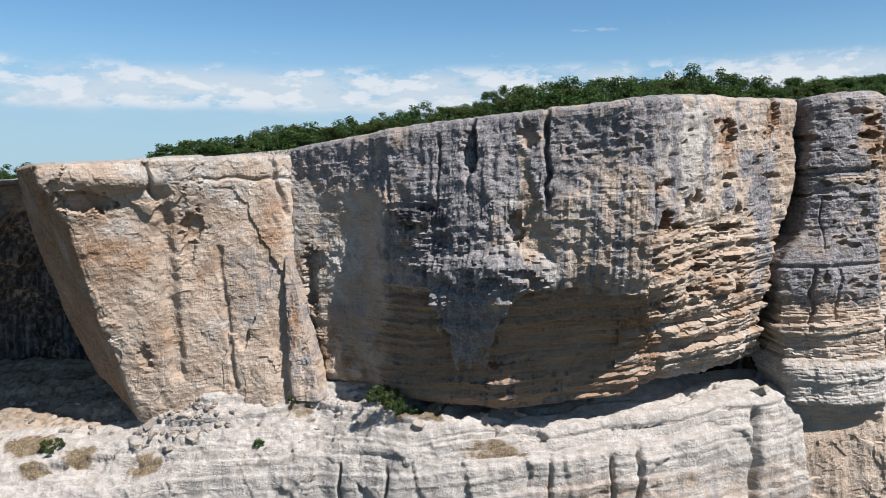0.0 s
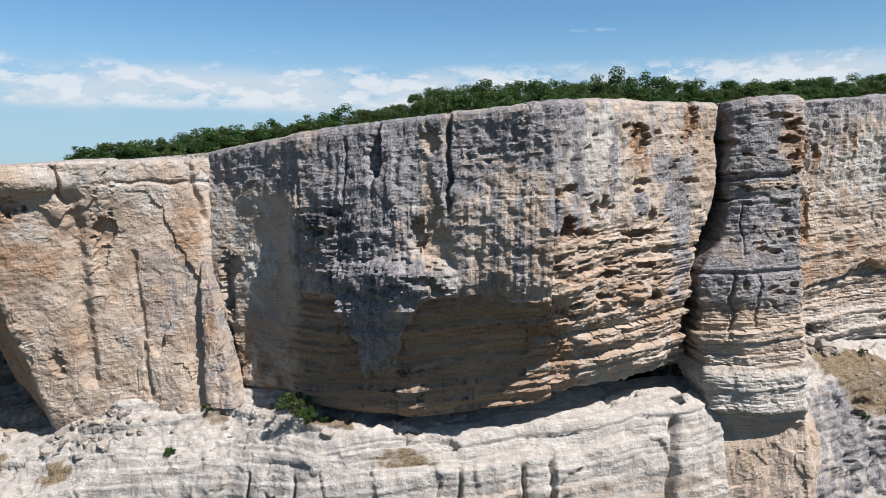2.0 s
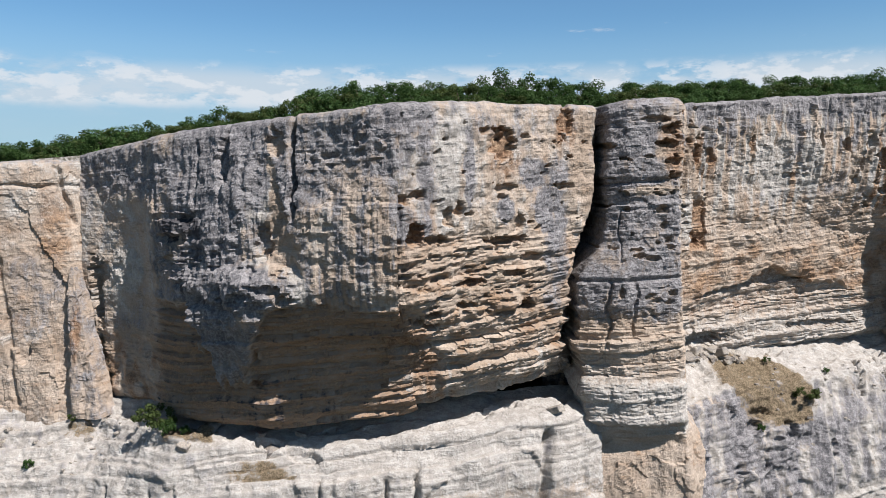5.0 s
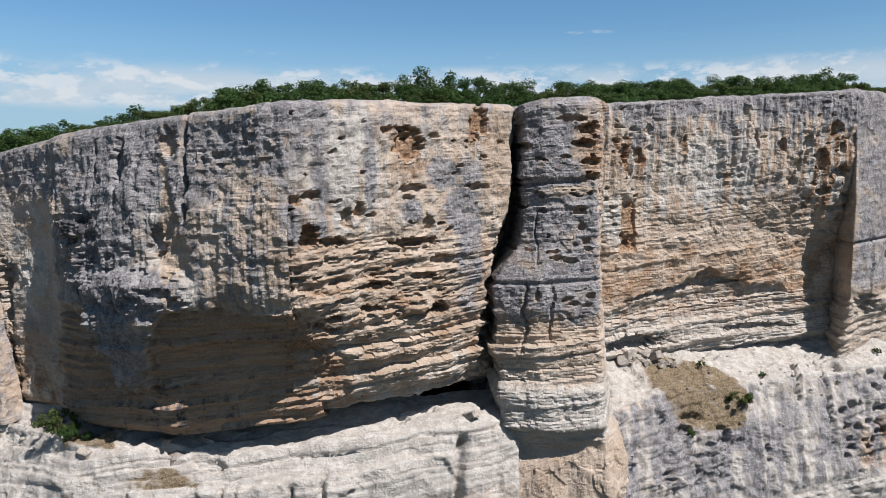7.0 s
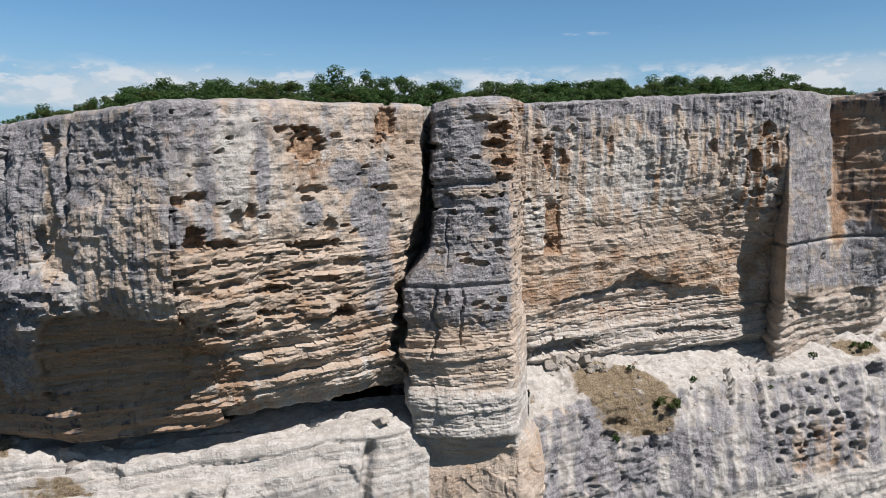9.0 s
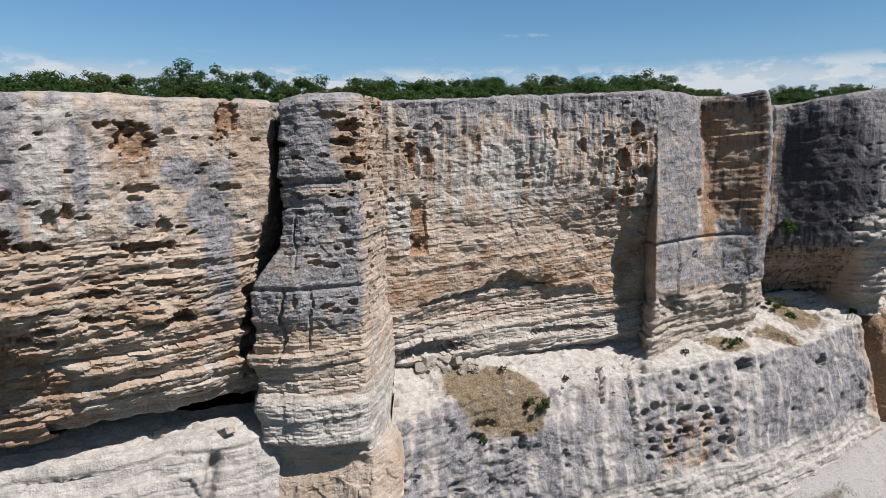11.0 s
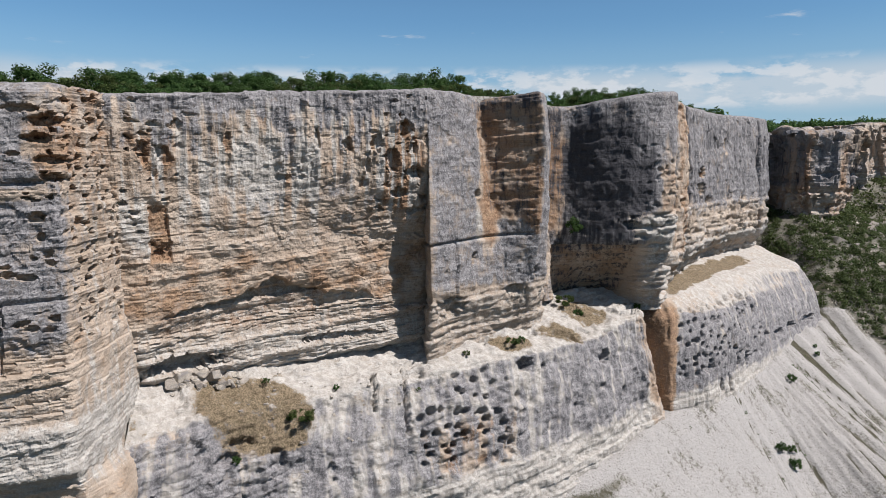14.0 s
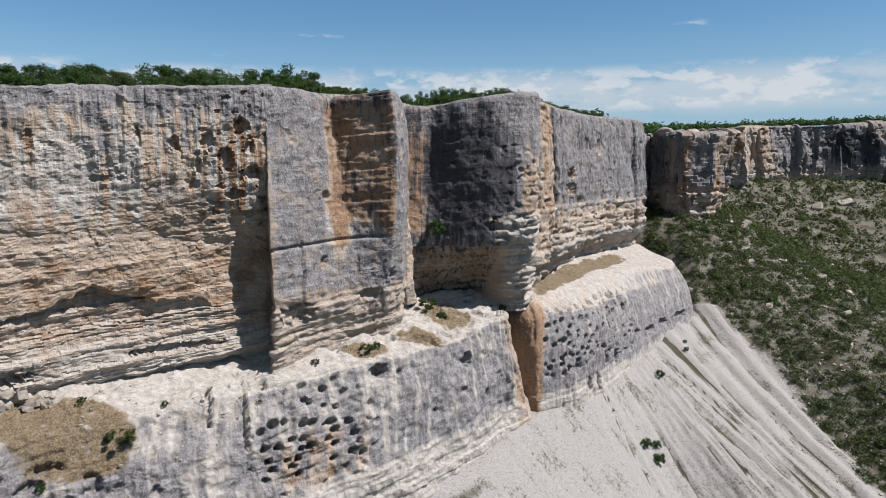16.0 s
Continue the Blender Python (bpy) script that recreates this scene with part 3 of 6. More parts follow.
def shape_sunlit_wall(X, Y, Z, S, n):
    lay, thin = ledges(X, Z, 21, 0.7, 2.1, 16.0, 0.6, 0.6), ledges(X, Z, 22, 0.3, 0.7, 6.0, 0.5)
    low = sstep(45, 41, Z)
    base = sstep(34.5, 31.5, Z - 0.02 * X)
    d = 0.5 * big(X, Y, Z, 7.0, 11.0) + 0.25 * big(X, Y, Z, 1.8, 12.0, 4)
    d += low * (0.4 + 0.45 * base) * lay + low * 0.2 * thin + (1 - low) * (0.05 * lay + 0.06 * thin + 0.22 * ribs(X, Z, 1.2, 6.0, 8.0))
    d -= 0.6 * low * (1 - 0.7 * base) * sstep(42, 40, X) * pits(X, Z - DIP * X, 2.3, 0.7, 8, 0.6, 0.42)
    hol = (1 - low) * pits(X, Z, 1.5, 1.0, 9, 0.16, 0.3)
    c, cm = caves(X, Z, ((32.0, 55.4, 0.6, 0.5, 0.9), (34.5, 54.0, 1.9, 2.0, 1.0), (42.7, 57.0, 1.1, 2.2, 0.9), (34.9, 48.9, 1.6, 0.5, 0.9), (42.5, 49.0, 1.4, 0.5, 0.8), (23.6, 48.0, 0.7, 0.6, 0.8), (25.0, 48.4, 0.9, 0.6, 0.9),
                         (28.1, 46.0, 0.6, 1.2, 0.8), (29.3, 46.8, 0.5, 0.9, 0.8), (36.7, 44.8, 0.7, 1.1, 0.9), (24.6, 44.2, 0.8, 1.5, 1.5), (27.0, 43.4, 1.4, 0.7, 1.1), (35.2, 42.8, 3.0, 0.6, 1.2), (37.6, 34.4, 1.5, 0.8, 1.6)), 4.0)
    c2, cm2 = caves(X, Z, ((26.6, 34.7, 0.9, 0.5, 1.1), (24.9, 33.9, 0.7, 0.45, 1.0), (26.4, 33.2, 1.0, 0.45, 1.0), (31.0, 38.0, 1.8, 0.6, 0.9), (38.3, 40.5, 1.5, 0.7, 1.0), (30.5, 35.2, 1.2, 0.4, 0.9), (36.0, 38.7, 1.6, 0.5, 0.8)), 5.0)
    d += 0.9 * bump_at(X, Z, 35.4, 35.2, 2.0, 1.6) - np.maximum(c, c2) - 0.7 * hol
    d -= 1.6 * groove(X, Z, 44.6, 0.05, 36, 0.5, 25, 37)
    cav = np.clip(cm + cm2 + hol, 0, 1)
    strip = spot(X, Z, 41.8, 42.0, 2.4, 12.0, 1)
    grey = 0.10 + 0.4 * big(X, Y, Z, 3.5, 13.0) - 0.22 * low + 0.8 * strip + 0.35 * sstep(53, 58, Z) + 0.65 * sstep(29, 22.5, X + 3.0 * ribs(X, Z, 1.4, 56.0, 12.0)) * sstep(36, 46, Z)
    grey += 0.85 * spot(X, Z, 30.2, 51.0, 0.9, 5, 2) + 0.95 * spot(X, Z, 38.3, 50.6, 2.4, 2.4, 3) + 0.9 * spot(X, Z, 39.9, 46.0, 1.3, 3.0, 4) + 0.75 * spot(X, Z, 34.9, 46.2, 1.3, 2.0, 5) - 0.6 * cav
    # Low left, the recess's brown and its diagonal shade edge go into the ochre.
    ochre = 0.12 + 0.5 * sstep(28, 24, X + 0.5 * (Z - 30)) * sstep(37, 35, Z) + 0.4 * big(X, Y, Z, 3.0, 14.0) + 0.75 * spot(X, Z, 34.9, 53.0, 3.0, 4.0, 6) + 0.7 * spot(X, Z, 42.7, 55.6, 1.6, 3.6, 7) + 0.4 * spot(X, Z, 25.0, 46, 2.5, 4, 8) + 0.25 * low * sstep(24, 34, Z) + 0.5 * cav
    white = 0.32 + 0.5 * ribs(X, Z, 1.5, 3.0, 12.0) + 0.4 * spot(X, Z, 28.5, 51, 5, 8, 9) - 0.4 * low + 0.45 * sstep(30, 26, Z) - 0.5 * cav
    dark = -0.15 + 0.25 * sstep(55, 58.5, Z) + 0.45 * spot(X, Z, 23.0, 40, 1.6, 12, 10) + 0.3 * sstep(27, 23, X) * np.clip(2 * ribs(X, Z, 0.9, 57.0, 16.0), 0, 1)
    return d, grey, ochre, dark, white


def shape_pillar(X, Y, Z, S, n):
    lay, thin = ledges(X, Z, 31, 0.9, 1.9, 9.0, 0.2, 0.35), ledges(X, Z, 32, 0.3, 0.7, 4.0, 0.3)
    lower = sstep(33.5, 32, Z) * sstep(16, 19, Z)
    wall = sstep(18, 15, Z)
    right = sstep(57.2, 58.6, X)
    d = 0.3 * big(X, Y, Z, 6.0, 21.0) + 0.2 * flakes(X, Z, 3.0, 2.4, 34) + 0.12 * big(X, Y, Z, 1.6, 22.0, 4)
    slabbed = sstep(25.0, 23.8, Z) * sstep(18.4, 19.4, Z)
    d += lower * (1 - 0.85 * right) * ((0.75 - 0.6 * slabbed) * lay + 0.14 * thin) + 0.9 * slabbed * (1 - right) + (1 - lower) * (1 - wall) * (0.12 * lay + 0.1 * thin)
    c, cm = caves(X, Z, ((52.4, 40.2, 1.0, 0.35, 0.9), (54.2, 39.9, 1.1, 0.35, 0.9), (56.4, 41.3, 0.6, 0.4, 0.8), (55.2, 46.0, 0.9, 0.6, 0.8), (55.6, 44.0, 0.5, 0.5, 0.7), (53.6, 35.2, 0.9, 0.45, 1.0), (54.6, 34.6, 0.8, 0.4, 1.0), (56.6, 35.5, 0.7, 0.4, 0.9), (56.2, 34.4, 0.8, 0.35, 0.9),
                         (54.1, 57.2, 1.8, 0.45, 0.8), (56.6, 56.0, 1.8, 0.6, 1.0), (55.9, 54.2, 1.8, 0.5, 1.0), (56.8, 52.0, 1.5, 0.5, 1.0), (53.4, 52.6, 0.9, 0.3, 0.7), (57.0, 50.2, 1.2, 0.4, 0.9), (49.8, 35.6, 0.5, 0.7, 0.8)), 6.0)
    holes = right * pits(S, Z, 1.6, 1.0, 15, 0.6, 0.42) * sstep(30, 36, Z) + (1 - right) * pits(X, Z, 2.4, 1.3, 24, 0.3, 0.3) * sstep(38, 41, Z)
    d -= c + 0.8 * holes
    d -= 0.6 * groove(X, Z, 51.9, 0.03, 34, 0.12, 30, 37.3) + 0.35 * groove(X, Z, 49.9, 0.0, 40, 0.11, 39, 46) + 0.6 * groove(X, Z, 48.3, 0.0, 33, 0.22, 29, 37)
    d -= 0.4 * np.exp(-((Z - 49.4 - 0.08 * (X - 52)) / 0.2) ** 2) * (1 - right) + 0.55 * np.exp(-((Z - 37.2 - 0.03 * (X - 52)) / 0.25) ** 2) * (1 - right)
    d += 0.45 * sstep(49.6, 50.2, Z) * (1 - right) + wall * (0.3 * ribs(X, Z, 2.2, 5.0, 14.0) + 0.4 * flakes(X, Z, 4.0, 6.0, 36))
    cav = np.clip(cm + holes, 0, 1)
    grey = 0.80 * sstep(29, 35, Z) + 0.3 * big(X, Y, Z, 3.0, 23.0) - 0.62 * right - 0.02 + 0.3 * lower * np.clip(lay, 0, 1) - 0.45 * bump_at(X, Z, 56.5, 54, 3.0, 6) - 0.6 * bump_at(X, Z, 54, 48.4, 5, 0.8) - 0.5 * cav
    ochre = 0.1 + 0.3 * big(X, Y, Z, 3.0, 24.0) + 0.12 * right + 0.3 * right * sstep(40, 55, Z) + 0.5 * spot(X, Z, 56.5, 53.5, 2.6, 5, 1) + 0.4 * cav
    dark = 0.25 * sstep(37, 35, Z) * sstep(31, 33, Z) + 0.15 * sstep(49, 52, Z) * sstep(54, 51, X) - 0.2
    white = 0.22 + 0.22 * sstep(30, 24, Z) + 0.3 * slabbed - 0.75 * wall + 0.4 * right * ribs(S, Z, 1.2, 8.0) + 0.1 * right - 0.3 * cav
    return d, grey, ochre, dark, white


def shape_cream_wall(X, Y, Z, S, n):
    lay, thin = ledges(X, Z, 41, 0.6, 1.7, 22.0, 0.3, 0.5), ledges(X, Z, 42, 0.22, 0.55, 12.0, 0.25, 0.6)
    arch = np.interp(X, (56, 63, 67, 73, 77, 79.5, 82, 87, 93, 98, 106), (30, 30.5, 32.2, 33.0, 34.2, 36.0, 34.4, 33.0, 32.4, 30, 29)) + 0.5 * fbm(X / 1.6, X * 0, X * 0, 3)
    low = sstep(0.25, -0.25, Z - arch)
    d = 0.5 * big(X, Y, Z, 9.0, 31.0) + 0.25 * big(X, Y, Z, 2.2, 32.0, 4) + 0.22 * flakes(X, Z, 3.8, 2.6, 44) * (1 - low)
    d += low * (0.42 * lay + 0.22 * thin - 1.3 * sstep(29.5, 34, arch) * sstep(24, 30, Z + 0.5 * lay)) + (1 - low) * (0.04 + 0.06 * sstep(50, 44, Z)) * (lay + thin)
    d += 0.4 * ribs(S, Z, 1.2, 12.0, 10.0) * sstep(44, 54, Z)
    c, cm = caves(X, Z, ((64.0, 53.2, 0.8, 1.6, 0.8), (66.4, 52.9, 1.0, 1.4, 0.8), (65.3, 40.2, 0.6, 0.9, 0.9), (68.0, 56.5, 0.7, 1.0, 0.6), (82.0, 50.0, 2.6, 0.5, 0.4), (95.0, 55.0, 1.0, 1.5, 1.0), (97.5, 52.5, 1.2, 2.0, 1.2), (99.6, 57.4, 1.2, 1.2, 1.1), (101.0, 50.6, 1.6, 1.1, 1.2), (100.6, 54.4, 0.8, 1.0, 1.0), (98.6, 47.6, 1.6, 0.8, 1.0), (90.6, 54.6, 0.8, 1.2, 0.9), (93.6, 52.0, 0.6, 1.6, 0.8), (86.0, 55.5, 0.5, 1.8, 0.7), (74.0, 55.0, 0.5, 1.5, 0.6), (93.0, 49.0, 0.8, 0.8, 0.6), (67.5, 24.6, 5.0, 1.5, 1.8), (90, 25.6, 7.0, 0.7, 1.2)), 7.0)
    niche = sstep(1.2, 1.0, np.abs(X - 65.4) + 0.3 * noise3(Z, Z * 0, Z * 0)) * sstep(39.0, 39.5, Z) * sstep(47, 46, Z)
    d += 0.9 * bump_at(X, Z, 88, 37.5, 9, 4) - c - 0.6 * niche
    hol = pits(S, Z, 1.8, 1.0, 25, 0.3, 0.34) * (sstep(72, 65, X) + sstep(92, 97, X)) * sstep(38, 44, Z)
    d -= 0.7 * hol
    rim = sstep(52.0, 60.0, Z - 0.04 * (X - 80) + 3.5 * big(X, Y, Z, 6.0, 33.0) + 5.0 * ribs(S, Z, 1.1, 36.0, 20.0))
    grey = 0.85 * rim - 0.1 * sstep(50, 42, Z) + 0.36 * big(X, Y, Z, 2.6, 34.0) + 0.32 * spot(X, Z, 91, 46, 7, 6, 1) + 0.4 * spot(X, Z, 78, 46.5, 5, 2.5, 2) - 0.35 * low - 0.5 * np.clip(cm + hol, 0, 1)
    ochre = 0.23 + 0.06 * sstep(48, 41, Z) * (1 - low) + 0.5 * big(X, Y, Z, 3.5, 35.0) - 0.3 * sstep(29, 26, Z) + 0.55 * spot(X, Z, 65.5, 53.0, 3, 3.5, 3) + 0.75 * spot(X, Z, 98.8, 52, 4.0, 11, 4) + 0.55 * niche + 0.08 * low + 0.4 * cm + 0.2 * sstep(42, 36, Z)
    white = 0.36 + 1.1 * ribs(S, Z, 1.1, 13.0, 20.0) * sstep(40, 50, Z) + 0.55 * spot(X, Z, 80, 51, 9, 6, 5) + 0.35 * spot(X, Z, 63.5, 44, 2.5, 5, 6) + 0.12 * sstep(29, 26, Z) - 0.3 * sstep(41, 36, Z) * sstep(27, 29, Z) * (1 - low) + 0.1 * low - 0.4 * niche
    dark = -0.2 + 0.35 * np.clip(ribs(S, Z, 0.8, 37.0, 16.0), 0, 1) * sstep(48, 56, Z) + 0.45 * sstep(58, 63, Z) + 0.3 * spot(X, Z, 96, 57, 5, 5, 7)
    return d, grey, ochre, dark, white


def shape_slab_buttress(X, Y, Z, S, n):
    lay, thin = ledges(X, Z, 51, 0.8, 2.2, 7.0, 0.4), ledges(X, Z, 52, 0.25, 0.7, 4.0, 0.3)
    low = sstep(33, 30, Z)
    dkf = sstep(113.6, 114.6, X + 0.12 * (Z - 50)) * sstep(42, 45, Z + 0.5 * (X - 118) + 1.5 * fbm(X / 2, Z / 2, 0 * X, 3)) * sstep(124.6, 123.6, X)
    d = 0.3 * big(X, Y, Z, 7.0, 41.0) + 0.18 * big(X, Y, Z, 1.8, 42.0, 4) + low * (0.7 * lay + 0.35 * thin) + (1 - low) * (0.08 * lay + 0.12 * flakes(X, Z, 3.0, 3.5, 54)) + dkf * (0.2 * lay + 0.2 * thin)
    d -= 0.8 * np.exp(-((Z - 39.4 - 0.05 * (X - 106)) / 0.22) ** 2) * sstep(124, 122, X)
    d -= 0.7 * groove(X, Z, 108.4, 0.02, 36, 0.22, 28, 40)
    c, cm = caves(X, Z, ((107.5, 29.0, 3.0, 1.6, 1.3), (112.9, 47.2, 0.8, 0.8, 0.8), (112.4, 36.6, 0.7, 0.9, 0.9), (106.5, 35.0, 0.5, 0.6, 0.6), (120.6, 30.5, 2.0, 1.0, 1.0), (124.4, 33.5, 0.8, 1.2, 0.9)), 8.0)
    d -= c
    corner = bump_at(X, Z, 103.0, 40, 1.6, 30)
    grey = 0.72 - 0.6 * low - 0.75 * dkf + 0.3 * big(X, Y, Z, 3.0, 43.0) - 0.65 * spot(X, Z, 115.2, 44, 3.0, 8, 1) - 0.4 * corner * sstep(60, 45, Z) - 0.35 * cm + 0.5 * dkf * sstep(58, 63, Z)
    ochre = 0.05 + 0.3 * big(X, Y, Z, 3.0, 44.0) + 0.75 * spot(X, Z, 115.5, 44, 2.6, 7, 2) + 0.6 * dkf + 0.45 * spot(X, Z, 124, 42, 2, 14, 3) + 0.25 * low
    white = 0.3 * low + 0.55 * spot(X, Z, 112.8, 42, 1.4, 4, 4) + 0.45 * bump_at(X, Z, 125.4, 50, 1.0, 18) + 0.15 - 0.4 * dkf
    # Red-brown flank: its shade is also put into the dark tone.
    dark = -0.25 + 0.66 * dkf * (1 + 0.15 * lay) + 0.25 * sstep(60, 64, Z)
    return d, grey, ochre, dark, white


def shape_dark_wall(X, Y, Z, S, n):
    lay, thin = ledges(X, Z, 61, 0.8, 2.4, 8.0, 0.4), ledges(X, Z, 62, 0.3, 0.8, 6.0, 0.3)
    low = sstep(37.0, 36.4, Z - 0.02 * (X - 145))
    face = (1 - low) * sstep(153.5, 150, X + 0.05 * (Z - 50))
    edge = sstep(150.5, 153.0, X + 1.6 * ribs(S, Z, 2.0, 65.0, 9.0)) * sstep(57, 50, Z)
    band = sstep(145, 148, X + 2 * big(X, Y, Z, 3.0)) * bump_at(X, Z, 152, 40.0, 9, 3.8)
    d = 0.35 * big(X, Y, Z, 8.0, 51.0) + 0.16 * big(X, Y, Z, 2.0, 52.0, 4) + 0.12 * lay * (1 - low) + 0.22 * flakes(X, Z, 3.5, 4.0, 64)
    d += low * (0.18 * lay + 0.10 * thin) * sstep(151, 149, X) + low * (0.7 * lay + 0.25 * thin) * sstep(149, 151, X)
    d += band * (0.6 * lay + 0.3 * thin) + edge * (0.35 * lay + 0.25 * thin)
    d -= 0.35 * low * np.exp(-((Z - 34.6 - 0.02 * (X - 140)) / 0.16) ** 2) * sstep(149, 147, X) + 0.5 * np.exp(-((Z - 36.4 - 0.02 * (X - 140)) / 0.2) ** 2)
    hol = pits(S, Z, 1.7, 1.0, 29, 0.55, 0.42) * np.clip(2 * bump_at(X, Z, 153.5, 46, 5, 10), 0, 1) + 0.7 * pits(S, Z, 1.6, 1.2, 30, 0.15, 0.25) * face
    c, cm = caves(X, Z, ((146.5, 40.6, 1.8, 0.9, 1.0), (150.0, 40.2, 1.6, 0.8, 1.0), (148.5, 38.6, 1.6, 0.5, 0.7), (152.4, 42.5, 1.0, 0.6, 0.7)), 12.0)
    d -= 0.7 * hol + c
    grey = 0.85 - 0.8 * bump_at(X, Z, 132, 50, 5.0, 16) - 0.75 * low + 0.3 * big(X, Y, Z, 4.0, 53.0) - 0.6 * edge - 0.65 * band
    ochre = 0.1 + 0.3 * big(X, Y, Z, 3.0, 54.0) + 0.4 * edge + 0.95 * bump_at(X, Z, 132, 50, 5.0, 16) + 0.42 * low * sstep(150, 148, X)
    # Black runs on the face, with shade painted in there and in the hollow.
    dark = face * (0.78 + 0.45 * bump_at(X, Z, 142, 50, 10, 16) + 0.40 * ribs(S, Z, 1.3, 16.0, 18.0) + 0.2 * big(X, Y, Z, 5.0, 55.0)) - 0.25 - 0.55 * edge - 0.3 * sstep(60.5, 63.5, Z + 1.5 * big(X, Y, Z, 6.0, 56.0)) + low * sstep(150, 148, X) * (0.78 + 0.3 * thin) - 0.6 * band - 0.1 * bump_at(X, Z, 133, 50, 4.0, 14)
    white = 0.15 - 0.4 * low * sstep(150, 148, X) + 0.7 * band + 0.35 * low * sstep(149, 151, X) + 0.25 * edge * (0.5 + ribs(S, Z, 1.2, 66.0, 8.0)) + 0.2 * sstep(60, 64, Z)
    return d, grey, ochre, dark, white


def shape_far_wall(X, Y, Z, S, n):
    lay, thin = ledges(S, Z + DIP * S, 71, 1.0, 2.6, 12.0, 0.6), ledges(S, Z + DIP * S, 72, 0.4, 0.9, 6.0, 0.4)
    low = sstep(45, 41, Z + 2 * big(X, Y, Z, 6.0))
    strip = sstep(158, 160.5, X) * sstep(167.5, 165.5, X + 0.8 * ribs(S, Z, 1.4, 77.0, 10.0))
    last = sstep(218.6, 220.4, X)
    d = 0.8 * big(X, Y, Z, 12.0, 61.0) + 0.35 * big(X, Y, Z, 3.0, 62.0, 4) + low * (0.75 * lay + 0.2 * thin) + (1 - low) * (0.1 * lay + 0.3 * flakes(S, Z, 5.0, 7.0, 74)) + 0.3 * ribs(S, Z, 6.0, 75.0, 30.0)
    d -= 0.5 * groove(X, Z, 197.0, 0.0, 50, 0.3, 30, 70) + 0.4 * groove(X, Z, 207.0, 0.02, 50, 0.3, 30, 66)
    c, cm = caves(X, Z, ((178.5, 50.6, 2.6, 1.6, 1.6), (178.0, 46.6, 3.2, 2.0, 1.3), (184, 44.0, 2.2, 1.0, 1.0), (195.5, 57.5, 1.3, 2.2, 0.9), (191.0, 52.0, 1.0, 0.8, 0.8), (176, 37.0, 3.0, 0.8, 1.2), (198, 38.5, 4.0, 0.9, 1.2), (206, 36.0, 3.0, 0.8, 1.0), (225, 60.0, 1.6, 1.4, 1.2), (183, 35.4, 2.6, 0.7, 1.0)), 9.0)
    hol = np.clip(low + 0.8 * strip, 0, 1) * pits(S, Z, 2.6, 1.2, 33, 0.4, 0.4)
    specks = pits(S, Z, 1.5, 1.0, 35, 0.22, 0.26)
    d -= c + 0.7 * hol + 0.35 * specks
    ochre_face = spot(X, Z, 179.5, 50.4, 2.2, 1.6, 4) + 0.7 * spot(X, Z, 196.0, 57.5, 2.4, 3.5, 5)
    grey = 0.80 - 0.55 * low + 0.25 * big(X, Y, Z, 4.0, 63.0) - 0.75 * strip - 0.5 * cm - 0.3 * hol + 0.15 * last - 0.4 * ochre_face
    ochre = 0.06 + 0.3 * big(X, Y, Z, 4.0, 64.0) + 0.62 * strip * (0.4 + np.clip(ribs(S, Z, 1.8, 78.0, 12.0) + 0.4, 0, 1)) + 0.25 * cm + 0.15 * hol + 0.7 * ochre_face
    # The two deep grooves, where shade is put into the dark tone.
    crack = sstep(166.0, 166.8, X) * sstep(169.6, 168.4, X) + sstep(217.6, 218.6, X) * sstep(221, 220, X)
    dark = 0.34 - 0.6 * low - 0.5 * strip + 0.35 * ribs(S, Z, 2.2, 18.0, 16.0) * (1 - low) + 0.25 * big(X, Y, Z, 6.0, 19.0) + 0.35 * crack - 0.25 * sstep(61, 66, Z)
    white = 0.2 + 0.45 * low * (0.6 + np.clip(lay, -0.4, 1)) + 0.3 * strip * ribs(S, Z, 1.6, 79.0, 12.0) + 0.2 * sstep(60, 65, Z)
    return d, grey, ochre, dark, white


def shape_distant(X, Y, Z, S, n):
    lay = ledges(S, Z + DIP * S, 81, 1.2, 3.4, 16.0, 0.8)
    foot = sstep(47, 43, Z - 0.04 * (X - 260))
    d = 1.6 * big(X, Y, Z, 22.0, 71.0) + 2.2 * flakes(S, Z, 10.0, 60.0, 84) + 0.9 * flakes(S, Z, 4.0, 14.0, 85) + 0.5 * big(X, Y, Z, 4.0, 72.0, 4) + (0.3 + 0.9 * foot) * lay
    split = pits(S, Z, 12.0, 90.0, 86, 0.7, 0.16)
    d -= 3.0 * split
    hol = pits(S, Z, 5.0, 3.0, 87, 0.4, 0.4)
    d -= 1.2 * hol
    flank, nook = sstep(215, 218, Y) * sstep(268, 264, X), sstep(271, 273, X) * sstep(300, 290, X) * sstep(66, 58, Z - 0.5 * (X - 272))
    edge = np.exp(-((X - 262.5) / 2.0) ** 2) * sstep(216, 213, Y)
    cream = sstep(320, 335, X) * sstep(398, 388, X)
    grey = 0.75 + 0.5 * ribs(S, Z, 9.0, 73.0, 30.0) - 0.5 * foot - 0.75 * cream - 0.6 * edge - 0.4 * nook
    ochre = 0.1 + 0.6 * ribs(S, Z, 6.0, 74.0, 40.0) + 0.3 * foot + 0.3 * hol + 0.3 * cream + 0.55 * edge + 0.6 * nook
    # Shade of the left flank, nook and splits painted in by tone.
    dark = 0.1 + 0.5 * ribs(S, Z, 8.0, 21.0, 50.0) - 0.5 * foot + 0.4 * split + 0.15 * flank + 0.3 * nook - 0.2 * cream + 0.7 * spot(X, Z, 440, 64, 16, 12, 1)
    white = 0.15 + 0.3 * foot + 0.3 * cream
    return d, grey, ochre, dark, white


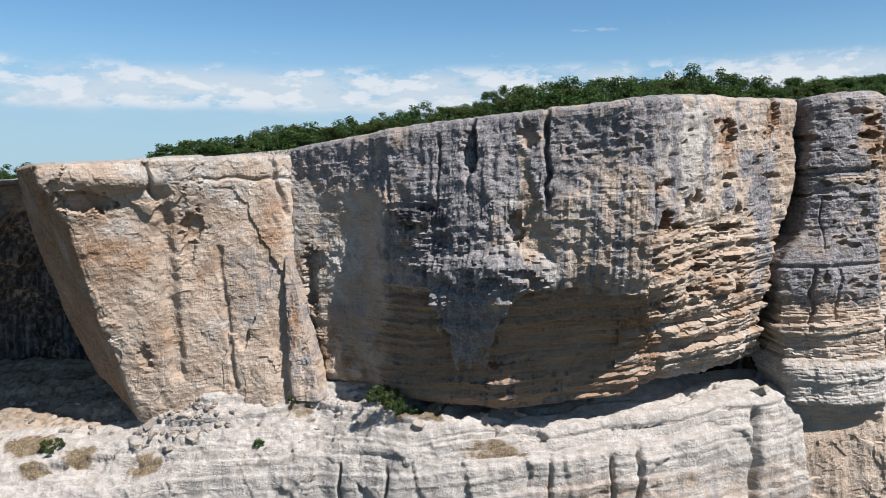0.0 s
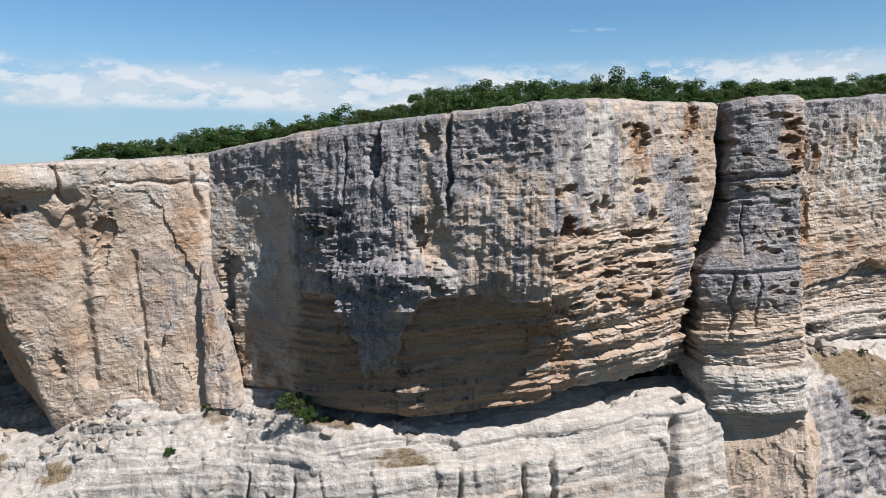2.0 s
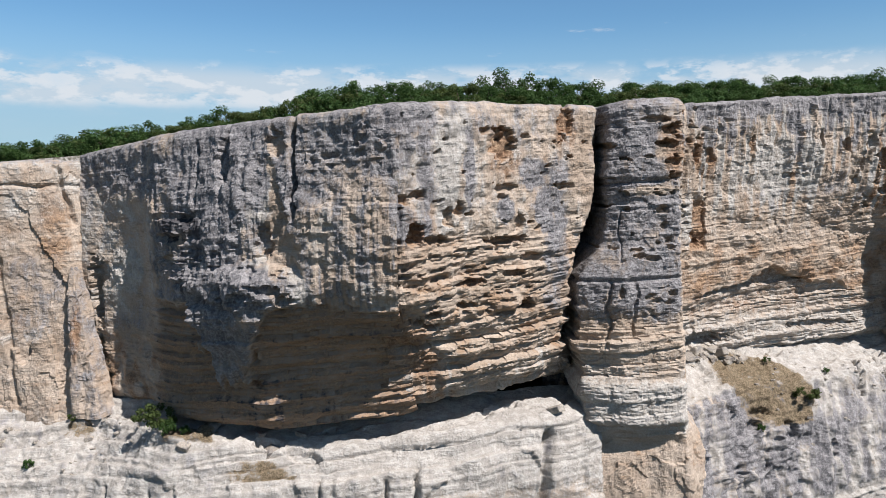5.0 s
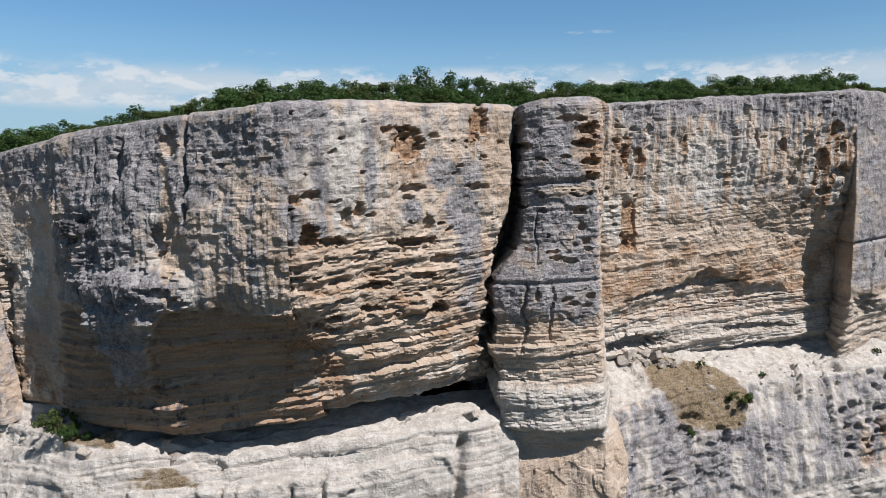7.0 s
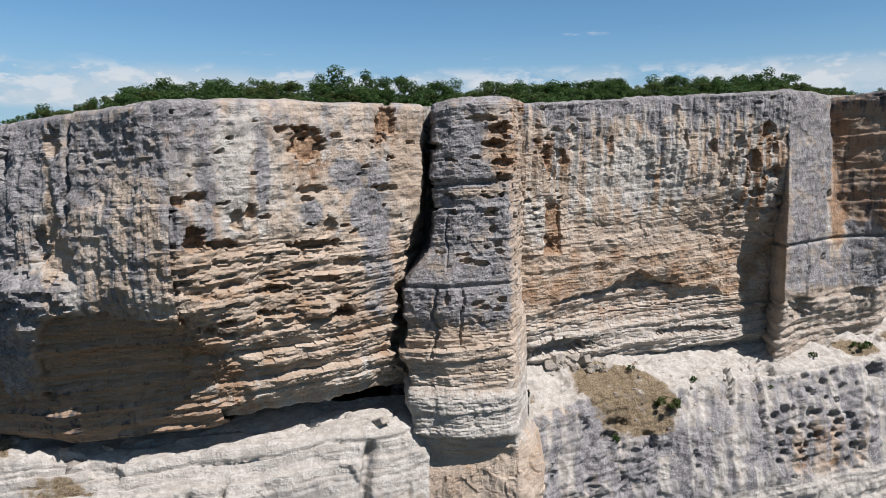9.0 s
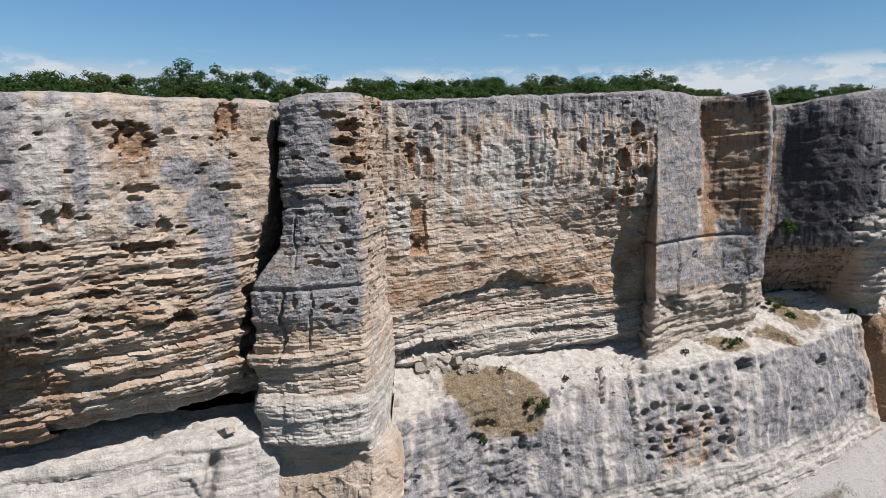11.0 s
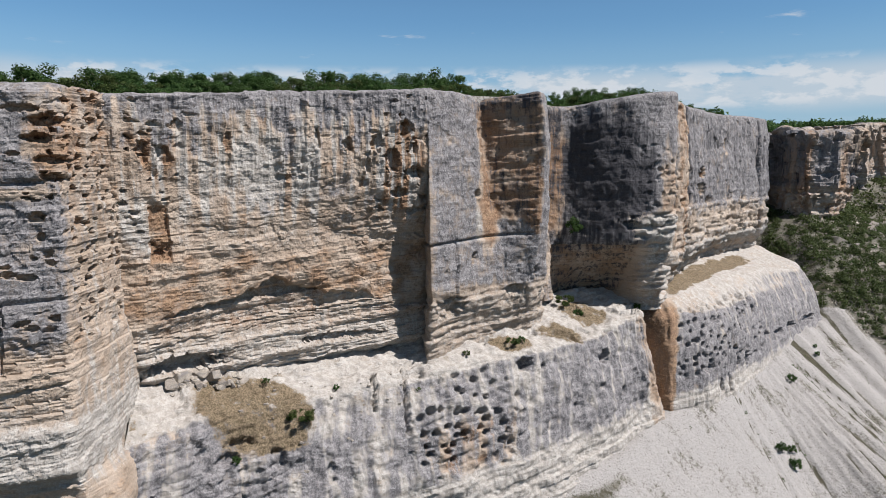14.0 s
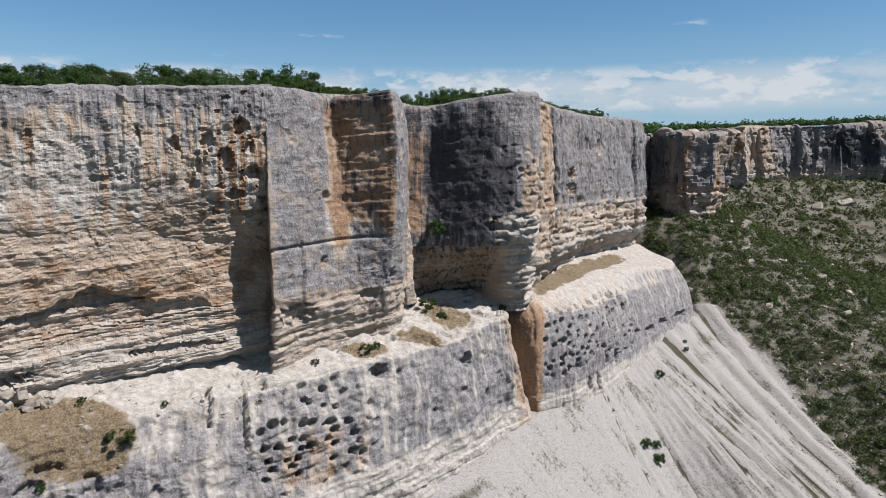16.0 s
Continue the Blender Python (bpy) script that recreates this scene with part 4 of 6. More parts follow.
def shape_alcove(X, Y, Z, S, n):
    lay = ledges(X, Z, 91, 0.6, 2.0, 7.0)
    d = 1.4 * big(X, Y, Z, 8.0, 81.0) + 0.35 * lay + 0.8 * flakes(X, Z, 6.0, 6.0, 94)
    # Dark tone below the rim puts the recess's shade into the rock colour.
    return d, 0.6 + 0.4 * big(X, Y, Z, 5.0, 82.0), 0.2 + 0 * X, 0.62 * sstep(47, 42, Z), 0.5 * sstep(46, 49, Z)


def shape_terrace(X, Y, Z, S, n):
    up = sstep(0.35, 0.7, n[..., 2])
    lay, thin = ledges(X, Z, 101, 0.5, 1.5, 22.0, 0.5, 0.6), ledges(X, Z, 102, 0.3, 0.8, 8.0, 0.5)
    east = sstep(-6, 4, X + 3 * fbm(X / 6, Y / 6, 0 * X, 2))
    d = 0.4 * big(X, Y, Z, 6.0, 91.0) + 0.05 * big(X, Y, Z, 1.6, 92.0, 4)
    step_ = np.clip(1.6 * lay, -0.8, 0.8)
    d += (0.55 + 0.35 * east) * (0.35 + 0.65 * up) * step_ + 0.08 * thin + (1 - up) * (0.3 * ribs(X, Z, 3.4, 23.0, 16.0) + 0.5 * flakes(X, Z, 4.5, 8.0, 104))
    d -= 1.3 * groove(X, Z, 24.3, 0.03, 12, 0.3, 4, 15.5) + 1.2 * groove(X, Z, 20.6, 0.0, 12, 0.22, 4, 14.5) + 1.8 * groove(X, Z, 40.0, 0.12, 12, 0.6, 2, 18.5) + 1.1 * groove(X, Z, -13.5, 0.0, 10, 0.2, 2, 13) + 0.9 * groove(X, Z, -7.5, 0.03, 10, 0.2, 2, 13.5) + 0.9 * groove(X, Z, 12.9, 0.0, 12, 0.2, 4, 15)
    d += (1 - east) * up * (0.18 * big(X, Y, Z, 1.4, 93.0, 3) + 0.22 * flakes(X, Y, 2.2, 1.6, 105))
    c, cm = caves(X, Y, ((14.0, 88.5, 1.8, 1.0, 0.7), (6.3, 85.5, 1.8, 1.0, 1.0), (36.5, 92.5, 1.0, 0.8, 1.0), (11.5, 84.0, 1.6, 0.6, 0.9), (9.8, 84.4, 1.2, 0.7, 0.8), (33.0, 91.6, 0.9, 0.6, 0.9), (-47, 89.0, 3.0, 0.7, 1.0), (-52, 88.6, 2.2, 0.6, 1.0)), 10.0)
    d -= c * up
    grass = up * np.clip(spot(X, Y, 6.0, 82.3, 5.5, 1.5, 1) + spot(X, Y, -57, 92, 4.5, 2.5, 2) + spot(X, Y, -49.3, 90, 3, 1.6, 3) + spot(X, Y, -39.6, 87.6, 3.2, 1.5, 4) + spot(X, Y, -55, 88.5, 2.6, 1.2, 5) + spot(X, Y, -3.0, 85.5, 4.5, 2.2, 6) + 0.7 * spot(X, Y, -20, 92, 3, 2, 7), 0, 1)
    front = sstep(14.5, 11, Z) * sstep(3, 10, X)
    grey = 0.0 + 0.25 * big(X, Y, Z, 3.0, 94.0) + 0.15 * (1 - up) + (1 - east) * up * (0.10 + 0.35 * big(X, Y, Z, 1.2, 95.0)) + 0.25 * spot(X, Y, -31, 91, 8, 3, 8) + (1 - up) * 0.35 * np.clip(ribs(X, Z, 1.6, 24.0, 9.0), 0, 1)
    ochre = 0.08 + 0.25 * front + 0.2 * big(X, Y, Z, 4.0, 97.0)
    # Alcove's shade put into the floor colour: browner, darker, less white.
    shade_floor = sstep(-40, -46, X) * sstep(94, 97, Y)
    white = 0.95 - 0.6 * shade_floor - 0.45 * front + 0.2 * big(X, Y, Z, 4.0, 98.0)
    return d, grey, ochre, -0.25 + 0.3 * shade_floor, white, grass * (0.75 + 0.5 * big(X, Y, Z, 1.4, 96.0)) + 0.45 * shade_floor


def shape_lower_cliff(X, Y, Z, S, n):
    up = sstep(0.45, 0.75, n[..., 2])
    lay = ledges(X, Z, 111, 0.6, 1.8, 7.0, 0.4)
    foot = sstep(6.0, 2.5, Z - 0.045 * (X - 120))
    wall = (1 - up) * (1 - foot)
    west = sstep(86, 78, X)
    flank = sstep(148.6, 150.6, X + 0.12 * (Z - 12)) * sstep(25, 21, Z)
    d = 0.7 * big(X, Y, Z, 7.0, 101.0) + 0.3 * big(X, Y, Z, 1.6, 102.0, 4) + wall * (0.42 * ribs(S, Z, 1.9, 25.0, 20.0) + 0.3 * flakes(S, Z, 3.5, 6.0, 112)) + up * 0.5 * lay + foot * 0.5 * lay
    d += west * (0.5 * flakes(X, Z, 3.0, 2.5, 113) + 0.4 * lay)
    zone = wall * np.clip(2.0 * bump_at(X, Z, 109, 11.0, 11, 9), 0, 1)
    hol = zone * round_holes(S, Z, 2.0, 1.5, 41, 0.6, 0.36)
    c, cm = caves(X, Z, ((120.5, 18.6, 1.6, 1.2, 2.4), (124.3, 17.8, 0.7, 0.6, 1.2), (139.0, 16.8, 1.4, 1.2, 1.6), (72.9, 13.8, 1.6, 0.8, 1.5), (74.6, 15.3, 1.8, 0.6, 1.2), (79.5, 12.5, 1.0, 1.6, 1.2), (93.5, 17.8, 0.6, 2.2, 1.4), (98.5, 15.5, 0.45, 5.0, 1.3), (137.5, 12.0, 0.8, 0.6, 0.9), (143.0, 10.0, 0.9, 0.7, 0.9), (131.0, 10.0, 0.7, 0.6, 0.8), (69.5, 8.0, 1.2, 1.0, 1.0), (86.5, 9.0, 0.9, 1.6, 0.9)), 11.0)
    d += 0.5 * zone * lay - np.maximum(c, 2.0 * hol)
    d -= 1.1 * up * sstep(90, 96, X) * pits(X, Y, 5.5, 2.4, 43, 0.45, 0.36)
    grass = sstep(0.25, 0.5, n[..., 2]) * np.clip(1.5 * spot(X, Y, 76.0, 106.6, 9.5, 5.5, 2) + spot(X, Y, 119, 121.0, 5, 2.5, 3) + spot(X, Y, 130, 124.5, 6, 2.5, 4) + spot(X, Y, 138, 132, 6, 5, 6) + 0.5 * sstep(0.3, 0.7, big(X, Y, Z, 4.0, 103.0)), 0, 1)
    grey = 0.05 * up + wall * (0.58 + 0.7 * np.clip(ribs(S, Z, 1.6, 27.0, 18.0), -0.5, 1) + 0.3 * big(X, Y, Z, 6.0, 109.0) + 0.25 * sstep(122, 132, X) * sstep(149, 146, X)) + 0.12 * west * (1 - up) - 0.3 * flank + 0.3 * big(X, Y, Z, 3.0, 104.0) - 0.3 * hol
    ochre = 0.6 * flank + 0.9 * zone * sstep(122, 116, X) * sstep(14, 9, Z) * (0.7 + big(X, Y, Z, 3.0, 106.0)) - 0.08
    white = 0.72 + 0.18 * wall + 0.2 * up + 0.3 * foot - 0.6 * flank + 0.35 * big(X, Y, Z, 5.0, 107.0) - 0.6 * zone * sstep(122, 116, X) * sstep(15, 10, Z) - 0.25 * west * (1 - up)
    # Dark runs on the wall; inside the hollows their shade is painted in.
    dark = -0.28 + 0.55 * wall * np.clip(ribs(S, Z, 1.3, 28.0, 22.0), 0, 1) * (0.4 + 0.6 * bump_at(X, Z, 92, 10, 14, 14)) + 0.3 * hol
    return d, grey, ochre, dark, white, grass * (0.8 + 0.4 * big(X, Y, Z, 1.5, 105.0))


def shape_shoulder(X, Y, Z, S, n):
    up = sstep(0.5, 0.75, n[..., 2])
    flank = sstep(159.2, 157.4, X - 0.12 * (Z - 6) + 0.5 * fbm(Z / 3, Z * 0, Z * 0, 2)) * sstep(26, 22, Z)
    lay = ledges(X, Z, 131, 0.8, 2.0, 9.0, 0.5)
    foot = sstep(8.5, 5.0, Z - 0.03 * (X - 170) + 1.2 * fbm(X / 5, X * 0, X * 0, 2))
    wall = (1 - up) * (1 - foot) * (1 - flank)
    d = 0.5 * big(X, Y, Z, 9.0, 131.0) + 0.12 * big(X, Y, Z, 2.2, 132.0, 3) + wall * (0.45 * ribs(X, Z, 2.4, 133.0, 18.0) + 0.14 * lay) + foot * 0.45 * lay
    near = sstep(186, 176, X) * sstep(159, 163, X)
    rows_ = sstep(158.5, 161.5, X) * sstep(197, 188, X) * sstep(22.8, 21.4, Z - 0.02 * (X - 165)) * sstep(8.5, 10.5, Z)
    hol = rows_ * round_holes(X, Z, 1.8, 1.45, 44, 0.7, 0.36)
    c, cm = caves(X, Z, ((189.6, 20.8, 0.8, 0.9, 1.6), (190.4, 18.6, 1.0, 1.0, 1.6), (179.5, 9.6, 1.0, 1.4, 1.8), (172.4, 5.4, 0.7, 1.7, 1.4), (175.6, 5.2, 0.8, 2.0, 1.6), (184.5, 9.0, 1.4, 1.6, 1.4), (168.5, 10.4, 1.2, 1.6, 1.2), (196, 11.6, 2.0, 1.0, 1.2), (203, 11.0, 2.6, 0.9, 1.5), (211, 11.4, 3.0, 0.9, 1.6), (222, 11.6, 4.0, 0.8, 1.5)), 13.0)
    d -= 2.0 * hol + c + 0.9 * near * foot * np.clip(ribs(X, Z, 1.6, 134.0, 14.0), 0, 1)
    d -= 0.5 * flank * np.clip(ribs(S, Z, 1.5, 135.0, 8.0), 0, 1)
    rim = np.clip(ribs(X, Z, 1.1, 136.0, 5.0) + 0.15, 0, 1) * bump_at(Z, Z, 22.6, 22.6, 2.2, 2.2)
    ramp = (1 - sstep(0.6, 1.0, np.abs(Y - (147.4 + 0.70 * (X - 170)) - 1.4 * fbm(X / 5, Y / 5, 0 * X, 3)) / 4.2)) * sstep(159, 164, X) * sstep(214, 204, X)
    path = np.exp(-((Y - (143.6 + 0.72 * (X - 170)) - 0.9 * fbm(X / 7, 0 * X, 0 * X, 2)) / 0.5) ** 2) * sstep(172, 178, X)
    grass = up * np.clip(ramp - 0.7 * path, 0, 1)
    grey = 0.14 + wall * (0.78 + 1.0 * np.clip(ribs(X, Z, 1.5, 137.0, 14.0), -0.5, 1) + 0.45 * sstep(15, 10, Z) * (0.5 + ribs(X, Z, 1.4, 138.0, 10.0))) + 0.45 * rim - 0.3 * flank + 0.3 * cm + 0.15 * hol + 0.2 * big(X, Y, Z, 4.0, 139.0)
    ochre = 0.75 * flank + 0.6 * wall * sstep(15, 11, Z) * sstep(184, 174, X) + 0.05
    white = 0.72 + 0.35 * foot - 1.2 * flank + 0.3 * big(X, Y, Z, 5.0, 140.0) - 0.25 * wall * sstep(14, 10, Z) * sstep(184, 174, X)
    # hol and cm put the shade of the holes into the colour, as in grey.
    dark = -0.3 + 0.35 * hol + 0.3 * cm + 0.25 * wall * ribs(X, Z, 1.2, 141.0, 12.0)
    return d, grey, ochre, dark, white, grass * (0.85 + 0.4 * big(X, Y, Z, 1.5, 142.0))


def shape_flake(X, Y, Z, S, n):
    d = 0.3 * flakes(X, Z, 1.6, 4.0, 121) + 0.2 * big(X, Y, Z, 2.0, 111.0)
    return d, 0.4 + 0.3 * big(X, Y, Z, 3.0, 112.0), 0.3 + 0.6 * spot(X, Z, -20.6, 30, 0.9, 5, 1), -0.15 + 0 * X, 0.1 + 0 * X


def build_cliffs():
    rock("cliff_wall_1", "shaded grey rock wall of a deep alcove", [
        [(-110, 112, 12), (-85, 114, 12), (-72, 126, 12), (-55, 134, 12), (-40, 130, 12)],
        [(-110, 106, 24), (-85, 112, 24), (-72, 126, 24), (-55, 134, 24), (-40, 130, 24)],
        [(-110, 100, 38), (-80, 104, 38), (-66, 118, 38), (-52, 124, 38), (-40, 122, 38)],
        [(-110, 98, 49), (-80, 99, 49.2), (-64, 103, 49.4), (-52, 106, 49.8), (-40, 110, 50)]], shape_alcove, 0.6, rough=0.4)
    rock("cliff_block_1", "tan limestone block, overhanging, rough and freshly broken", [
        [(-44, 104, 15), (-43.8, 96.5, 15), (-42.0, 94, 15), (-33, 93.5, 15), (-20.5, 92.5, 17), (-18.5, 94.5, 18), (-19, 100, 18)],
        [(-55, 110, 22), (-53.6, 101.5, 22), (-43.6, 92.2, 22), (-33, 93.8, 22), (-20.8, 93.2, 21), (-19.0, 95.0, 21), (-19, 101, 21)],
        [(-58.5, 111, 30), (-57.0, 102.0, 30), (-45.6, 90.6, 30), (-33.5, 94.0, 30), (-21.5, 95.0, 30), (-20.0, 96.5, 30), (-19.6, 102, 30)],
        [(-61, 109, 43), (-59.8, 100.0, 43), (-47.4, 87.4, 43), (-34, 94.0, 43), (-22.0, 96.8, 43), (-20.6, 98.2, 43), (-20.2, 104, 43)],
        [(-60, 105, 50.6), (-58.8, 96.0, 50.8), (-50.0, 85.0, 51.2), (-37, 90.5, 52.0), (-23.5, 97.5, 52.5), (-21.5, 99.0, 52.5), (-21, 105, 52.5)]], shape_tan_block, 0.22, rough=0.65)
    rock("rock_slab", "thin grey rock slab leaning against the cliff foot", [
        [(-22.2, 94.6, 19), (-20.8, 91.7, 19), (-17.2, 91.3, 19), (-16.0, 93.9, 19)],
        [(-22.0, 95.1, 26), (-21.2, 92.7, 26), (-18.4, 92.5, 26), (-17.4, 94.7, 26)],
        [(-22.2, 96.1, 33), (-21.8, 94.1, 33), (-20.0, 94.0, 33), (-19.4, 96.1, 33)],
        [(-22.2, 97.1, 38.5), (-22.0, 95.7, 38.5), (-21.4, 95.7, 38.5), (-21.2, 97.1, 38.5)]], shape_flake, cap=False, soft_s=0.15, soft_t=0.3, rough=0.5, category="rock", kind="")
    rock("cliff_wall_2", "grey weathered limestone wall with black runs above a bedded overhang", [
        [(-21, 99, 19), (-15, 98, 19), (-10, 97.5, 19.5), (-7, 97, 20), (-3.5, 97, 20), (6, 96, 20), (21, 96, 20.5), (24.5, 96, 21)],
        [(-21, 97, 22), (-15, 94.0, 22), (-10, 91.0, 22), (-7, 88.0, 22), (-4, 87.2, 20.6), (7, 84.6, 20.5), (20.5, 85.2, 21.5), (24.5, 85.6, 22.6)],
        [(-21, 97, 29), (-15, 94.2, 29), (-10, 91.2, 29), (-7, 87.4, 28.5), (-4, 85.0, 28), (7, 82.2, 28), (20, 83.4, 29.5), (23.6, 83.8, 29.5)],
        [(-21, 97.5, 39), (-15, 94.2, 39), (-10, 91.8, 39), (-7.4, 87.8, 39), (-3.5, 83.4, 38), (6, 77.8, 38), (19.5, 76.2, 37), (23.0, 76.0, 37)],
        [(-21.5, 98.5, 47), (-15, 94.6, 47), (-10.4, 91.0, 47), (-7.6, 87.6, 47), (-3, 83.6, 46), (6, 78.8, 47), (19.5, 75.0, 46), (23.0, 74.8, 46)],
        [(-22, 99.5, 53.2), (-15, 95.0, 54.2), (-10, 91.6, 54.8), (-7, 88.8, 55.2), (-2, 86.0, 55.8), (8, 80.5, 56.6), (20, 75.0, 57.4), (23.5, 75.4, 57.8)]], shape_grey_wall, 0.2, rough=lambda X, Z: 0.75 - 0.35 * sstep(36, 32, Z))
    rock("cliff_wall_3", "sunlit cream limestone wall with bedding ledges and ochre hollows", [
        [(21.5, 95, 21), (24, 95, 21), (31, 97, 21), (39, 99, 22), (47, 103, 22), (48, 105, 22)],
        [(20.5, 85.5, 23), (24, 85.5, 23), (31, 88.2, 23.6), (39, 90.5, 24.6), (45.0, 95, 25), (46.5, 105, 25)],
        [(21.0, 83.4, 29), (24.5, 83.4, 29), (31, 86.0, 29), (38.5, 89.8, 29), (43.6, 93, 29), (46.0, 105, 29)],
        [(19.8, 76.9, 37), (23.0, 76.2, 37), (30, 82.2, 37), (38, 88.0, 37), (43.8, 91.6, 38), (46.2, 105, 38)],
        [(19.8, 75.4, 46), (22.9, 74.9, 46), (30, 81.2, 46), (39, 88.4, 46), (46.2, 92.6, 46), (47.2, 105, 46)],
        [(20, 75.2, 57.5), (23.2, 75.2, 57.8), (31, 82.0, 58.5), (40, 89.6, 58.9), (47.2, 94.0, 59.1), (47.6, 112, 59.3)]], shape_sunlit_wall, 0.2, rough=lambda X, Z: 0.85 - 0.4 * sstep(41, 45, Z), back=(-0.5, 0.85))
    rock("rock_pillar", "tall grey limestone pillar, split by a deep cleft, pale bedding below", [
        [(44, 98, 2), (44.2, 88.5, 2), (52, 88.4, 2), (59.0, 88.6, 2), (62.0, 92, 2), (63, 102, 2)],
        [(44, 98, 13), (45.2, 89.0, 13), (52, 89.4, 14), (59.0, 89.2, 14), (62.0, 93, 14), (63, 102, 14)],
        [(44, 98, 17.0), (45.0, 91.0, 16), (52, 90.5, 16), (58.8, 90.0, 16.5), (61.5, 94, 17), (63, 103, 17)],
        [(46, 98, 21), (47.2, 90.0, 18), (52, 88.8, 17.6), (58.5, 89.2, 18), (60.6, 95, 18), (62, 108, 18)],
        [(44, 99, 28), (44.6, 91.0, 28), (50, 88.8, 28), (58.2, 89.8, 28), (60.2, 97, 28), (62, 108, 28)],
        [(44, 100, 37), (44.6, 91.6, 37), (50, 89.4, 37), (57.9, 91.2, 37), (59.6, 98.5, 37), (61.5, 108, 37)],
        [(47.8, 106, 42), (48.2, 92.6, 42), (51, 91.2, 42), (57.6, 91.4, 42), (59.4, 98.5, 42), (61.3, 108, 42)],
        [(48.4, 106, 59.1), (48.7, 92.9, 59.1), (51, 92.0, 59.5), (57.5, 92.6, 59.8), (59.8, 98.5, 59.8), (61.5, 108, 59.9)]], shape_pillar, soft_s=0.4, rough=lambda X, Z: (0.3 + 0.5 * sstep(16, 20, Z)) * (1 - 0.4 * sstep(57.5, 59, X)))
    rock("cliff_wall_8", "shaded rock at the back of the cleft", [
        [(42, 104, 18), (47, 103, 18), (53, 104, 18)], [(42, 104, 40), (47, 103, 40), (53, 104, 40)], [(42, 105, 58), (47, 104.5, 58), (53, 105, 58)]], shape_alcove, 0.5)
    rock("cliff_wall_4", "cream limestone wall with white streaks, grey rim and a bedded undercut", [
        [(58, 116, 19), (64, 113, 20), (78, 116, 20), (96, 123, 21), (103.2, 124, 21.5), (109, 127, 22)],
        [(58, 109, 22), (63, 107.5, 22.5), (78, 113.5, 23), (98, 117.8, 24), (103.4, 120, 24), (109, 124, 24)],
        [(58, 106, 28), (62.5, 106, 28), (78, 112.5, 28), (97, 118.4, 28), (103.4, 120.6, 28), (109, 124, 28)],
        [(58, 104, 40), (62.5, 105.2, 40), (79, 112.4, 40), (97, 118.6, 38), (103.4, 120, 38), (109, 123, 38)],
        [(58, 102, 52), (62.2, 103.6, 52), (79, 111.2, 52), (98, 114.2, 51), (103.2, 115.2, 51), (109, 121, 51)],
        [(58, 101, 59.8), (62.2, 102.6, 60.1), (79, 110.8, 61.8), (98, 113.9, 62.9), (103.2, 115.0, 63.3), (109, 122, 63.3)]], shape_cream_wall, 0.21, rough=0.7)
    rock("rock_buttress", "grey limestone slab buttress with a red-brown flank", [
        [(104, 124, 18), (103, 117, 19), (108, 119.5, 20), (114, 123, 20), (119, 124.5, 20), (124, 125.5, 20), (128, 129, 20), (131, 137, 20)],
        [(104.5, 124, 25), (103.6, 116.2, 25), (108, 118.8, 25), (114, 122.3, 25), (119, 123.6, 25), (124, 124.5, 26), (127.5, 127.5, 26), (131, 136, 26)],
        [(104.5, 124, 30), (103.4, 114.8, 30), (109, 118.0, 30), (114, 121.0, 30), (119, 122.6, 31), (124, 122.4, 32), (127, 124.6, 32), (131, 135, 32)],
        [(104, 124, 40), (103.0, 114.2, 40), (109, 118.0, 40), (114, 121.6, 40), (118, 122.9, 40), (124.2, 121.2, 40), (126.4, 123, 40), (131, 134, 40)],
        [(104, 124, 47), (102.9, 114.0, 47), (109, 118.0, 47), (113.4, 120.6, 47), (116.2, 124.2, 47), (124.5, 120.4, 47), (126.2, 122, 47), (131, 133.5, 47)],
        [(104, 124, 56), (103.0, 115.0, 56), (108.5, 117.6, 56), (112.6, 120.6, 56), (115.4, 126.0, 56), (124.8, 120.0, 56), (126.2, 122, 56), (131, 133, 56)],
        [(104, 124, 63.1), (103.0, 115.3, 63.3), (108, 117.6, 63.3), (111.8, 120.4, 63.1), (114.8, 126.4, 62.9), (123.6, 120.0, 64.1), (125.4, 122.2, 64.1), (131, 136, 63.5)]], shape_slab_buttress, 0.22, soft_s=0.35, back=(-0.1, 1.0), rough=0.5, smooth=True)
    rock("rock_spur", "narrow grey rock rib standing against the buttress", [
        [(127.5, 137, 25), (128.2, 133.6, 26), (130.5, 132.6, 26), (132.6, 133.8, 26), (133.5, 138, 25)],
        [(127.5, 137, 34), (128.4, 133.4, 34), (130.6, 132.6, 34), (132.2, 134.0, 34), (133, 138, 34)],
        [(127.5, 137, 42), (128.6, 134.0, 42), (130.2, 133.2, 42), (131.5, 134.6, 42), (132.4, 138, 42)],
        [(127.5, 137, 47.5), (128.4, 135.2, 47.5), (129.4, 135.0, 47.5), (130.2, 135.8, 47.5), (131, 138, 47.5)]], shape_flake, cap=False, soft_s=0.3, soft_t=0.4, rough=0.8, category="rock", kind="")
